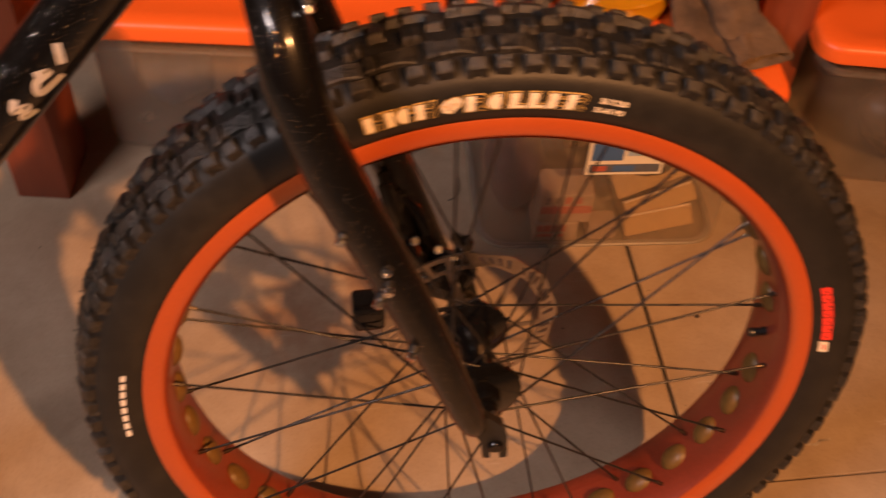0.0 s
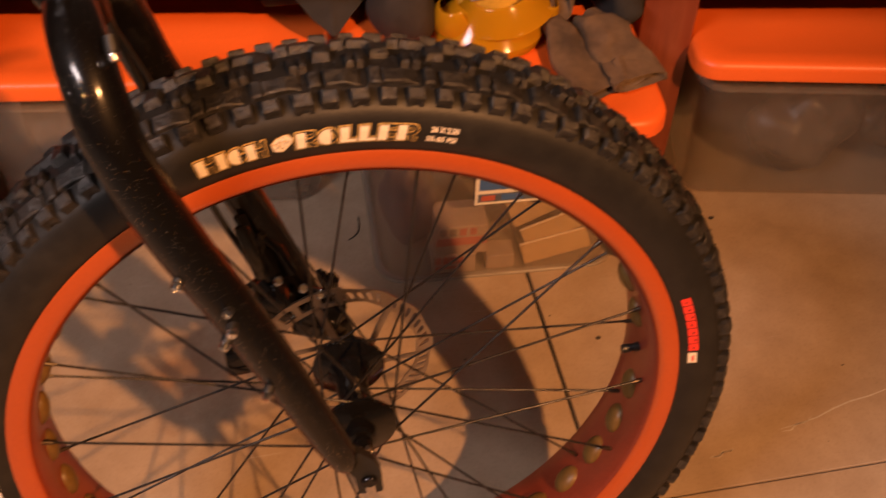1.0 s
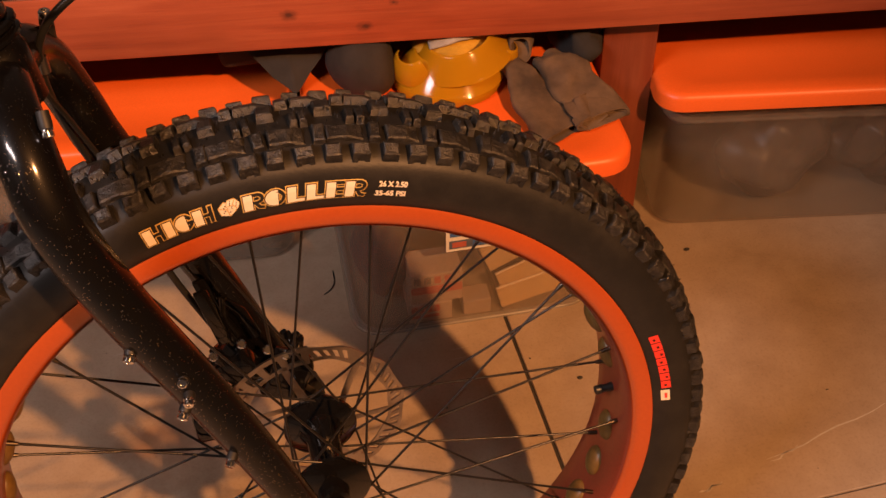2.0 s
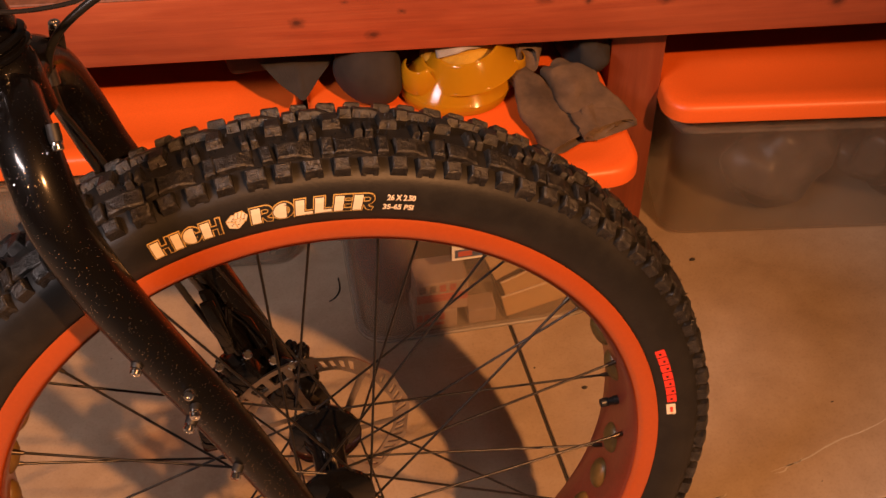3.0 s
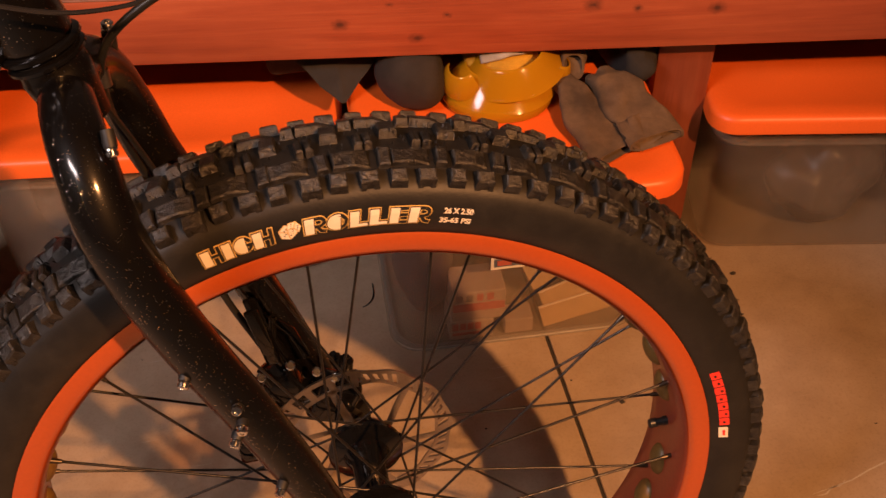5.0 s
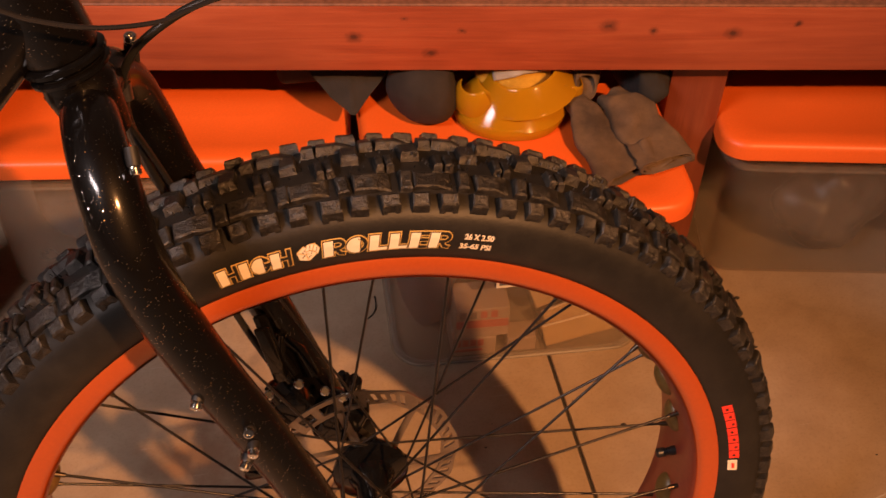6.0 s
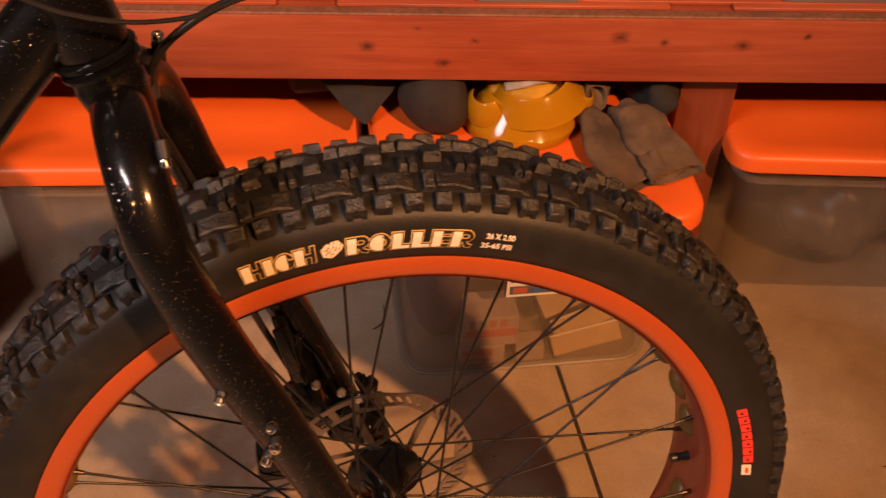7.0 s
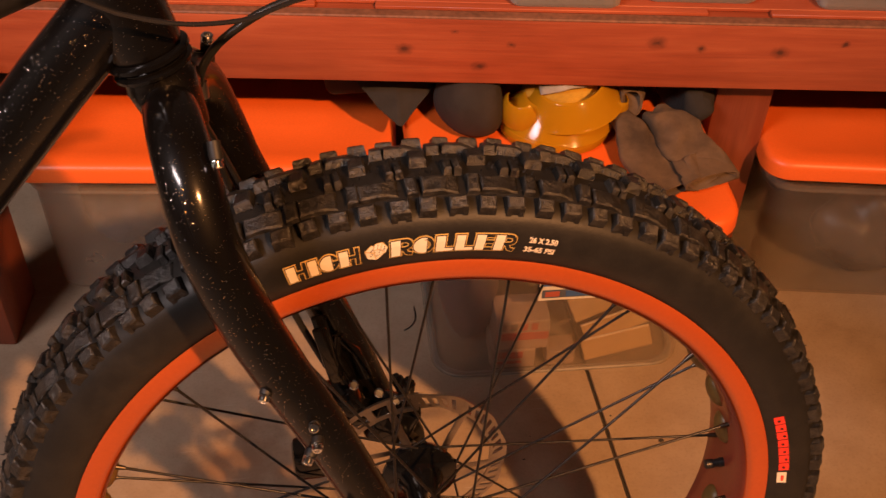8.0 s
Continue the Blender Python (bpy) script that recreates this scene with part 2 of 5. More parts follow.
def rubber(name, base=0.028, dust=0.1, worn=False):
    """Black tyre rubber with dried dust; worn: patchy scuffs that differ from block to block."""
    mat, nt, b = nodes_of(name)
    co = nt.nodes.new("ShaderNodeTexCoord").outputs["Object"]
    geo = nt.nodes.new("ShaderNodeNewGeometry")
    if worn:
        co = geo.outputs["Position"]
    fine = noise_tex(nt, co, 420, 3.0, 0.6)
    mid = noise_tex(nt, co, 150 if worn else 45, 5.0, 0.7)
    wide = noise_tex(nt, co, 9, 4.0, 0.6)
    f = maths(nt, "MULTIPLY", ramp(nt, mid, [(0.46, (0, 0, 0)), (0.62, (1, 1, 1))] if worn else [(0.42, (0, 0, 0)), (0.75, (1, 1, 1))]), wide)
    if worn:
        rnd = nt.nodes.new("ShaderNodeObjectInfo").outputs["Random"]
        f = maths(nt, "MULTIPLY", f, maths(nt, "MULTIPLY_ADD", rnd, 1.1, 0.35))
    col = mix(nt, f, (base, base * 0.93, base * 0.86), (dust * 1.12, dust, dust * 0.84))
    nt.links.new(col, b.inputs["Base Color"])
    nt.links.new(maths(nt, "MULTIPLY_ADD", wide, 0.25, 0.24 if worn else 0.36), b.inputs["Roughness"])
    b.inputs["Specular IOR Level"].default_value = 0.65 if worn else 0.4
    bump(nt, b, maths(nt, "ADD", fine, maths(nt, "MULTIPLY", mid, 2.0 if worn else 1.0)), 0.7 if worn else 0.25, 0.0014 if worn else 0.0006)
    return mat


def clear_plastic(name, tint, clear, rough=0.3, milk=0.5):
    """Cloudy see-through plastic: part clear, part milky."""
    mat, nt, b = nodes_of(name)
    co = obj_coords(nt)
    n2 = noise_tex(nt, co, 14, 4.0)
    b.inputs["Base Color"].default_value = (*tint, 1)
    b.inputs["Roughness"].default_value = rough
    bump(nt, b, noise_tex(nt, co, 90, 2.0), 0.08, 0.001)
    tr = nt.nodes.new("ShaderNodeBsdfTransparent")
    tr.inputs[0].default_value = (0.93, 0.93, 0.93, 1)
    tl = nt.nodes.new("ShaderNodeBsdfTranslucent")
    tl.inputs[0].default_value = (*tint, 1)
    m1 = nt.nodes.new("ShaderNodeMixShader")
    m1.inputs[0].default_value = milk
    nt.links.new(b.outputs[0], m1.inputs[1])
    nt.links.new(tl.outputs[0], m1.inputs[2])
    m2 = nt.nodes.new("ShaderNodeMixShader")
    nt.links.new(maths(nt, "MULTIPLY_ADD", n2, 0.25, clear - 0.125), m2.inputs[0])
    nt.links.new(m1.outputs[0], m2.inputs[1])
    nt.links.new(tr.outputs[0], m2.inputs[2])
    nt.links.new(m2.outputs[0], nt.nodes["Material Output"].inputs[0])
    return mat


def cloth(name, colour, vary=0.35):
    mat, nt, b = nodes_of(name)
    co = obj_coords(nt)
    weave = noise_tex(nt, co, 700, 2.0, 0.7)
    folds = noise_tex(nt, co, 25, 4.0, 0.6)
    col = ramp(nt, folds, [(0.3, tuple(c * (1 - vary) for c in colour)), (0.7, tuple(c * (1 + vary) for c in colour))])
    col = mix(nt, 0.4, col, ramp(nt, weave, [(0.3, (0.6, 0.6, 0.6)), (0.65, (1, 1, 1))]), "MULTIPLY")
    nt.links.new(col, b.inputs["Base Color"])
    b.inputs["Roughness"].default_value = 0.9
    bump(nt, b, maths(nt, "ADD", weave, folds), 0.5, 0.002)
    return mat


CONCRETE = concrete()
SCRATCH = simple("pale_scratch", (0.5, 0.46, 0.4), 0.7)
SEAM = simple("seam_tar", (0.03, 0.026, 0.022), 0.8)
PLASTER = simple("brown_wall_paint", (0.15, 0.125, 0.10), 0.85, grain=90, vary=0.12, big=2.0)
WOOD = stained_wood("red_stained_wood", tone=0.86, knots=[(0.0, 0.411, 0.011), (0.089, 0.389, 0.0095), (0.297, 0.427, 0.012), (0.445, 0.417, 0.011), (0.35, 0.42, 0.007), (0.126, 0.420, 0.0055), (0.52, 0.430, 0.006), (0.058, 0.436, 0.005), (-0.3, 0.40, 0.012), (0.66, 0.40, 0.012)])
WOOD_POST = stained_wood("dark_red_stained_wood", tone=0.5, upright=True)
WOOD_DECK = stained_wood("orange_stained_wood", tone=1.1)
WOOD_WORN = simple("worn_wood_edge", (0.2, 0.085, 0.05), 0.6, grain=150, vary=0.45, big=20)
BOUNCE_BLOCK = simple("bounce_block", (0.035, 0.022, 0.016), 0.8)
SPARKLE = sparkle_paint()
BLACK_GLOSS = simple("black_gloss_metal", (0.004, 0.0038, 0.0038), 0.09, 0.0, vary=0.3, relief=0.02)
BLACK_GLOSS.node_tree.nodes["Principled BSDF"].inputs["Specular IOR Level"].default_value = 0.4
BLACK_MATT = simple("black_matt_metal", (0.010, 0.0095, 0.0095), 0.55, 0.0, vary=0.3)
STEEL = simple("brushed_steel", (0.42, 0.36, 0.3), 0.34, 1.0, grain=500, vary=0.15, relief=0.08)
CHROME = simple("bright_bolt_metal", (0.8, 0.78, 0.75), 0.14, 1.0, vary=0.08, relief=0.02)
SPOKE_BLACK = simple("black_spoke_steel", (0.03, 0.028, 0.027), 0.3, 0.6, vary=0.2, relief=0)
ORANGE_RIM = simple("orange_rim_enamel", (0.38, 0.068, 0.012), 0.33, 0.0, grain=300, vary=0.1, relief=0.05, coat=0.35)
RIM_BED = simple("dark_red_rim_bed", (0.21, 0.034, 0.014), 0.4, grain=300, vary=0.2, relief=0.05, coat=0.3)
RIM_TAPE = simple("olive_rim_tape", (0.13, 0.072, 0.016), 0.45, vary=0.3, big=40)
TYRE_RUBBER = rubber("tyre_rubber", 0.010, 0.026)
KNOB_RUBBER = rubber("tread_rubber", 0.010, 0.050, True)
HOSE = simple("black_hose", (0.012, 0.012, 0.012), 0.4, vary=0.2)
CABLE_GREY = simple("grey_cable", (0.014, 0.013, 0.013), 0.25, vary=0.15)
INK_CREAM = simple("cream_print", (0.8, 0.7, 0.54), 0.45, vary=0.06, relief=0.02)
INK_GOLD = simple("gold_print", (0.60, 0.40, 0.12), 0.45, vary=0.1, relief=0.02)
INK_BLACK = simple("black_print", (0.012, 0.011, 0.01), 0.5, vary=0.1, relief=0.02)
INK_RED = simple("red_print", (0.82, 0.045, 0.028), 0.45, vary=0.06, relief=0.02)
INK_WHITE = simple("white_print", (0.75, 0.72, 0.68), 0.45, vary=0.06, relief=0.02)
LID_ORANGE = simple("orange_lid_plastic", (0.78, 0.135, 0.02), 0.42, grain=420, vary=0.08, relief=0.1, big=5)
TOTE_PLASTIC = clear_plastic("cloudy_tote_plastic", (0.80, 0.68, 0.55), 0.73, 0.3, 0.6)
TOTE_CLEAR = clear_plastic("clearer_tote_plastic", (0.80, 0.70, 0.58), 0.81, 0.3, 0.65)
BIN_PLASTIC = clear_plastic("cloudy_bin_plastic", (0.66, 0.64, 0.6), 0.4)
YELLOW_FILM = clear_plastic("yellow_film", (0.62, 0.33, 0.012), 0.30, 0.12, 0.3)
DULL_BRASS = simple("dull_nipple_metal", (0.13, 0.105, 0.08), 0.4, 1.0, vary=0.2, relief=0)
YELLOW_CLOTH = cloth("yellow_webbing", (0.5, 0.3, 0.03))
GLOVE_GREY = cloth("grey_leather", (0.112, 0.074, 0.046), 0.5)
CLOTH_BLACK = cloth("black_cloth", (0.022, 0.02, 0.02))
CLOTH_BLUE = cloth("blue_grey_cloth", (0.06, 0.07, 0.095))
DARK_FILM = simple("dark_plastic_film", (0.065, 0.050, 0.040), 0.42, grain=60, vary=0.4, relief=0.5)
GREY_TAG = cloth("grey_white_tag", (0.36, 0.33, 0.30))
PAPER = simple("white_paper", (0.72, 0.7, 0.66), 0.7, vary=0.06)
CARD = simple("tan_cardboard", (0.5, 0.33, 0.15), 0.75, vary=0.15)
DARK_STUFF = cloth("dark_tools", (0.05, 0.05, 0.055))
BLUE_STUFF = cloth("blue_plastic_bag", (0.12, 0.16, 0.24))
TAN_STUFF = cloth("tan_parts", (0.3, 0.2, 0.11))

# ---- the room ----
SCRATCHES = [(0.530, 0.097, 0.718, 0.140), (0.432, 0.075, 0.465, 0.083), (0.534, 0.094, 0.577, 0.108), (0.434, 0.074, 0.464, 0.083)]
GRIT = [(0.576, 0.460, 0.0032), (0.351, 0.276, 0.0028)]


def room():
    s0, s1, d0, d1, h = -2.6, 2.8, -3.4, 0.75, 3.55
    floor = thing("floor", "worn grey-brown concrete floor with dark saw-cut joints", "floor", kind="structure")
    # slabs with recessed joints between them
    xs = [-4.2, 0.2865, 4.6]
    ys = [-5.0, 0.0335, 3.0]
    g = 0.0026
    for i in range(2):
        for j in range(2):
            part("floor_slab", box((xs[i] + g, ys[j] + g * 0.4, -0.12), (xs[i + 1] - g, ys[j + 1] - g * 0.4, 0), 0.0012, 1), CONCRETE, floor)
    part("joint_filler", box((-4.2, -5.0, -0.12), (4.6, 3.0, -0.0035)), SEAM, floor)

    for x0, y0, x1, y1 in SCRATCHES:
        bm = bmesh.new()
        n = 7
        prev = None
        d = Vector((x1 - x0, y1 - y0, 0))
        o = d.cross(Vector((0, 0, 1))).normalized()
        for k in range(n + 1):
            c = Vector((x0, y0, 0.0004)) + d * k / n + o * 0.002 * math.sin(k * 1.7 + x0 * 9)
            w = 0.0009 * math.sin(math.pi * k / n) + 0.0002
            p = (bm.verts.new(c + o * w), bm.verts.new(c - o * w))
            if prev:
                bm.faces.new((prev[0], prev[1], p[1], p[0]))
            prev = p
        part("scratch", bm, SCRATCH, floor, "pale scratch in the concrete", 0)
    rng = random.Random(8)
    bm = bmesh.new()
    for k in range(26):
        x, y = rng.uniform(-0.6, 0.95), rng.uniform(-0.15, 0.5)
        r = rng.uniform(0.0006, 0.0015)
        bmesh.ops.create_icosphere(bm, subdivisions=1, radius=r, matrix=Matrix.Translation((x, y, r * 0.4)) @ Matrix.Diagonal((rng.uniform(0.7, 1.8), rng.uniform(0.7, 1.5), 0.6, 1)))
    for x, y, r in GRIT:
        bmesh.ops.create_icosphere(bm, subdivisions=1, radius=r, matrix=Matrix.Translation((x, y, r * 0.4)) @ Matrix.Diagonal((1.5, 1, 0.6, 1)))
    tagged(part("floor_grit", bm, SEAM, floor, "scattered dark grit", 0), kind="stuff")

    def wall(name, lo, hi, label, hole=None):
        bm = box(lo, hi) if hole is None else None
        if hole:
            (a0, a1), (z0, z1) = hole
            for l2, h2 in (((lo[0], lo[1], lo[2]), (hi[0], a0, hi[2])), ((lo[0], a1, lo[2]), (hi[0], hi[1], hi[2])),
                           ((lo[0], a0, lo[2]), (hi[0], a1, z0)), ((lo[0], a0, z1), (hi[0], a1, hi[2]))):
                bm = box(l2, h2, bm=bm)
        ob = new(name, finish(name, bm, PLASTER, 0))
        ob.matrix_basis = BENCH
        return tagged(ob, label, "wall", kind="structure")

    wall("wall_north", (s0 - 0.1, d1, 0), (s1 + 0.1, d1 + 0.1, h), "plain brown wall behind the work bench")
    wall("wall_south", (s0 - 0.1, d0 - 0.1, 0), (s1 + 0.1, d0, h), "plain brown garage wall")
    wall("wall_east", (s1, d0, 0), (s1 + 0.1, d1, h), "plain brown garage wall")
    wall("wall_west", (s0 - 0.1, d0, 0), (s0, d1, h), "plain brown garage wall")
    c = new("ceiling", finish("ceiling", box((s0 - 0.1, d0 - 0.1, h), (s1 + 0.1, d1 + 0.1, h + 0.1)), PLASTER, 0))
    c.matrix_basis = BENCH
    tagged(c, "plain brown garage ceiling", "ceiling", kind="structure")


room()
# ---- the work bench ----
def bench():
    ob = thing("work_bench", "long low red-stained wooden bench with knotty front rail", "bench", BENCH)
    part("front_rail", box((-1.6, 0, 0.363), (1.9, 0.038, 0.452), 0.003), WOOD, ob, "knotty red-stained rail", m=Matrix.Identity(4)).location = (0, 0, 0)
    part("rail_edge", box((-1.6, 0.0015, 0.4505), (1.9, 0.017, 0.4545), 0.0015, 1), WOOD_WORN, ob, "worn scuffed top edge")
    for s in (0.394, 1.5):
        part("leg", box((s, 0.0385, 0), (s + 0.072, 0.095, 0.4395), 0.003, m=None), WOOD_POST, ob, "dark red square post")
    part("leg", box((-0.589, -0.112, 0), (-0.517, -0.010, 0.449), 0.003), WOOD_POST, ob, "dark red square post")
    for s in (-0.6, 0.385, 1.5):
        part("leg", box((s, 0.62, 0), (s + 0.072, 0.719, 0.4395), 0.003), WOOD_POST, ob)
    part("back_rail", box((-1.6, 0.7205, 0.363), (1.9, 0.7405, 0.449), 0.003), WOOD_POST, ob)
    # unseen dark sheet, added to keep bounced light off the space below
    part("bounce_sheet", box((-1.6, 0.0385, 0.440), (1.9, 0.72, 0.4485)), BOUNCE_BLOCK, ob, "added dark sheet that damps bounced light under the deck")
    # deck boards, the first with shallow notches in its front edge
    edges = [0.0175, 0.16, 0.305, 0.45, 0.595, 0.735]
    notches = [(-0.105, -0.035), (0.355, 0.43), (0.80, 0.87)]
    for k in range(5):
        d0, d1 = edges[k] + 0.001, edges[k + 1] - 0.002
        bm = None
        if k == 0:
            s = -1.6
            for a, b2 in notches:
                bm = box((s, d0, 0.4525), (a, d0 + 0.012, 0.457), 0.0008, 1, bm)
                s = b2
            bm = box((s, d0, 0.4525), (1.9, d0 + 0.012, 0.457), 0.0008, 1, bm)
            d0 += 0.0122
        bm = box((-1.6, d0, 0.4525), (1.9, d1, 0.457), 0.0008, 1, bm)
        part("deck_board", bm, WOOD_DECK, ob)
    return ob


bench()


def rounded_rect(w, d, r, n=6):
    """Corner-rounded outline, front-left origin, counter-clockwise."""
    pts = []
    for cx, cy, a in ((w - r, r, -90), (w - r, d - r, 0), (r, d - r, 90), (r, r, 180)):
        for i in range(n + 1):
            t = radians(a + 90 * i / n)
            pts.append((cx + r * math.cos(t), cy + r * math.sin(t)))
    return pts


def loft(loops, cap0=True, cap1=True, bm=None):
    """Skin between outlines of (x, y, z) with equal counts."""
    bm2 = bmesh.new()
    rings = [[bm2.verts.new(p) for p in loop] for loop in loops]
    n = len(rings[0])
    for a, b in zip(rings, rings[1:]):
        for k in range(n):
            bm2.faces.new((a[k], a[(k + 1) % n], b[(k + 1) % n], b[k]))
    if cap0:
        bm2.faces.new(rings[0][::-1])
    if cap1:
        bm2.faces.new(rings[-1])
    return merge(bm, bm2)


def outline(w, d, r, inset, z):
    return [(x * (w - 2 * inset) / w + inset, y * (d - 2 * inset) / d + inset, z) for x, y in rounded_rect(w, d, r)]


def tote(label, m, w, d, h, taper=0.03, lid=True, corner=0.045, plastic=None, highlight_base=False, group="storage totes under the bench", name="storage_tote", category="storage tote"):
    """A cloudy tapered tote with a stepped rim and an orange lid; origin at the lid's front-left corner on the floor."""
    ob = thing(name, label, category, m, group)
    t = 0.0022
    hb = h - 0.03
    lip = 0.012
    outer = [outline(w, d, corner, lip + taper + 0.008, 0.0015), outline(w, d, corner, lip + taper, 0.008), outline(w, d, corner, lip + 0.012, hb - 0.03),
             outline(w, d, corner, lip + 0.004, hb - 0.026), outline(w, d, corner, lip, hb), ]
    inner = [outline(w, d, corner, lip + t, hb), outline(w, d, corner, lip + 0.012 + t, hb - 0.03), outline(w, d, corner, lip + taper + t, 0.01)]
    part("tote_body", loft(outer + inner), plastic or TOTE_PLASTIC, ob, "cloudy clear plastic body")
    base = [outline(w, d, corner, lip + taper + k, z) for k, z in ((0.0085, 0.0005), (0.0045, 0.0015), (0.0035, 0.0045), (0.0065, 0.0075), (0.0105, 0.0075), (0.0105, 0.0005), (0.0085, 0.0005))]
    # pale strip modelled for the glint along the rounded bottom edge
    if highlight_base:
        part("base_highlight", loft(base, False, False), BIN_PLASTIC, ob, "pale strip in place of the highlight on the base edge")
    ring = [outline(w, d, corner, lip + k, hb - z) for k, z in ((0.0115, 0.039), (0.0075, 0.037), (0.0070, 0.034), (0.0110, 0.031), (0.0140, 0.031), (0.0140, 0.039), (0.0115, 0.039))]
    part("rim_band", loft(ring, False, False), plastic or TOTE_PLASTIC, ob, "raised band below the rim")
    if lid:
        z = hb - 0.004
        loops = [outline(w, d, corner - 0.005, k, z + dz) for k, dz in ((0.003, 0.0), (0.0, 0.003), (0.0006, 0.0195), (0.0022, 0.0240), (0.0060, 0.0270), (0.011, 0.0280), (0.030, 0.0280), (0.0335, 0.0270), (0.085, 0.0270), (0.088, 0.0278))]
        part("lid", loft(loops), LID_ORANGE, ob, "bright orange snap-on lid")
    return ob


def at(x, y, yaw, z=0.0):
    return Matrix.Translation((x, y, z)) @ Matrix.Rotation(radians(yaw), 4, "Z")


TOTE_L = at(-0.452, 0.6245, -7.6)
TOTE_M = at(0.052, 0.386, -3.0)
TOTE_R = at(0.514, 0.492, -11.0)
tote("cloudy storage tote with orange lid beside the bench post", TOTE_L, 0.503, 0.58, 0.253, taper=0.014)
tote("cloudy storage tote with orange lid holding boxed parts", TOTE_M, 0.385, 0.56, 0.292, taper=0.012, plastic=TOTE_CLEAR, highlight_base=True)
tote("low cloudy storage tote with orange lid and dark contents", TOTE_R, 0.60, 0.42, 0.269, taper=0.016, corner=0.04, plastic=TOTE_CLEAR)


# ---- the bicycle ----
bicycle = thing("bicycle", "black sparkle-painted fat-tyre bicycle with orange front rim, leaning on its stand", "bicycle", BIKE)
# tyre section: (half width, radius) from bead to crown
SECTION = [(0.0335, 0.2795), (0.0365, 0.2875), (0.0395, 0.2965), (0.0405, 0.306), (0.0395, 0.3155), (0.0365, 0.3225), (0.030, 0.3285), (0.018, 0.3335), (0.0, 0.3352)]


WIDE, MID = 1.173, 0.007


def side_y(r):
    """Half width of the tyre's wall at a radius."""
    rs = [p[1] for p in SECTION[:6]]
    return float(np.interp(r, rs, [p[0] for p in SECTION[:6]])) * WIDE - MID


def tyre():
    pts = smooth_path(SECTION, 4)
    prof = [(MID - y * WIDE, r) for y, r in pts] + [(MID + y * WIDE, r) for y, r in pts[::-1][1:]]
    ob = part("tyre", lathe(prof, 160), TYRE_RUBBER, bicycle, "knobbly black tyre with printed side wall")
    return ob


TYRE = tyre()


def knob_mesh(kind, w, l, h, cut="", chamfer=0.0010):
    """A tread block: l along the roll, w across, h high. cut: a sipe along it, a notch at its foot, or a long ramp at one end."""
    bm = bmesh.new()
    k = 0.80
    halves = ((-0.5, -0.07), (0.07, 0.5)) if cut == "sipe" else ((-0.5, 0.5),)
    for a, b in halves:
        foot = -0.0035
        lo = [(a * l * 1.1, -w / 2 * 1.1, foot), (b * l * 1.1, -w / 2 * 1.1, foot), (b * l * 1.1, w / 2 * 1.1, foot), (a * l * 1.1, w / 2 * 1.1, foot)]
        if cut in ("buttress", "notch"):
            lo[0], lo[1] = (a * l * 1.05, -w * 0.95, -0.0085), (b * l * 1.05, -w * 0.95, -0.0085)
        if cut == "ramp":
            tops = [[(a * l, -w / 2 * k, h), (0.05 * l, -w / 2 * k, h), (0.12 * l, w / 2 * k, h), (a * l, w / 2 * k, h)],
                    [(0.05 * l, -w / 2 * k, h), (b * l, -w / 2 * 0.95, h * 0.22), (b * l, w / 2 * 0.9, h * 0.22), (0.12 * l, w / 2 * k, h)]]
        else:
            tops = [[(a * l * 0.94, -w / 2 * k, h * 0.92), (b * l * 0.94, -w / 2 * k, h), (b * l * 0.94, w / 2 * k, h), (a * l * 0.94, w / 2 * k, h * 0.92)]]
        made = {}

        def vert(p):
            if p not in made:
                made[p] = bm.verts.new(p)
            return made[p]

        for t in tops:
            bm.faces.new([vert(p) for p in t])
        near_edge = [t[0] for t in tops] + [tops[-1][1]]
        far_edge = [t[3] for t in tops] + [tops[-1][2]]
        low = [vert(p) for p in lo]
        bm.faces.new([low[0], low[1]] + [vert(p) for p in near_edge[::-1]])
        bm.faces.new([low[2], low[3]] + [vert(p) for p in far_edge])
        bm.faces.new((low[1], low[2], vert(far_edge[-1]), vert(near_edge[-1])))
        bm.faces.new((low[3], low[0], vert(near_edge[0]), vert(far_edge[0])))
    if cut == "notch":
        # a scooped slot between two ribs that run down on to the side wall
        for x in (-0.34, 0.34):
            v = [bm.verts.new(p) for p in ((x * l - 0.0017, -w * 0.38, h * 0.80), (x * l + 0.0017, -w * 0.38, h * 0.80), (x * l + 0.0022, -w * 1.12, -0.0075), (x * l - 0.0022, -w * 1.12, -0.0075),
                                          (x * l - 0.0017, -w * 0.36, -0.003), (x * l + 0.0017, -w * 0.36, -0.003))]
            for f in ((0, 1, 2, 3), (0, 3, 4), (1, 5, 2)):
                bm.faces.new([v[i] for i in f])
    bmesh.ops.bevel(bm, geom=[e for e in bm.edges if len(e.link_faces) == 2 and all(v.co.z > 0 for v in e.verts)], offset=chamfer, segments=1, affect="EDGES")
    return finish(kind, bm, KNOB_RUBBER, 0)


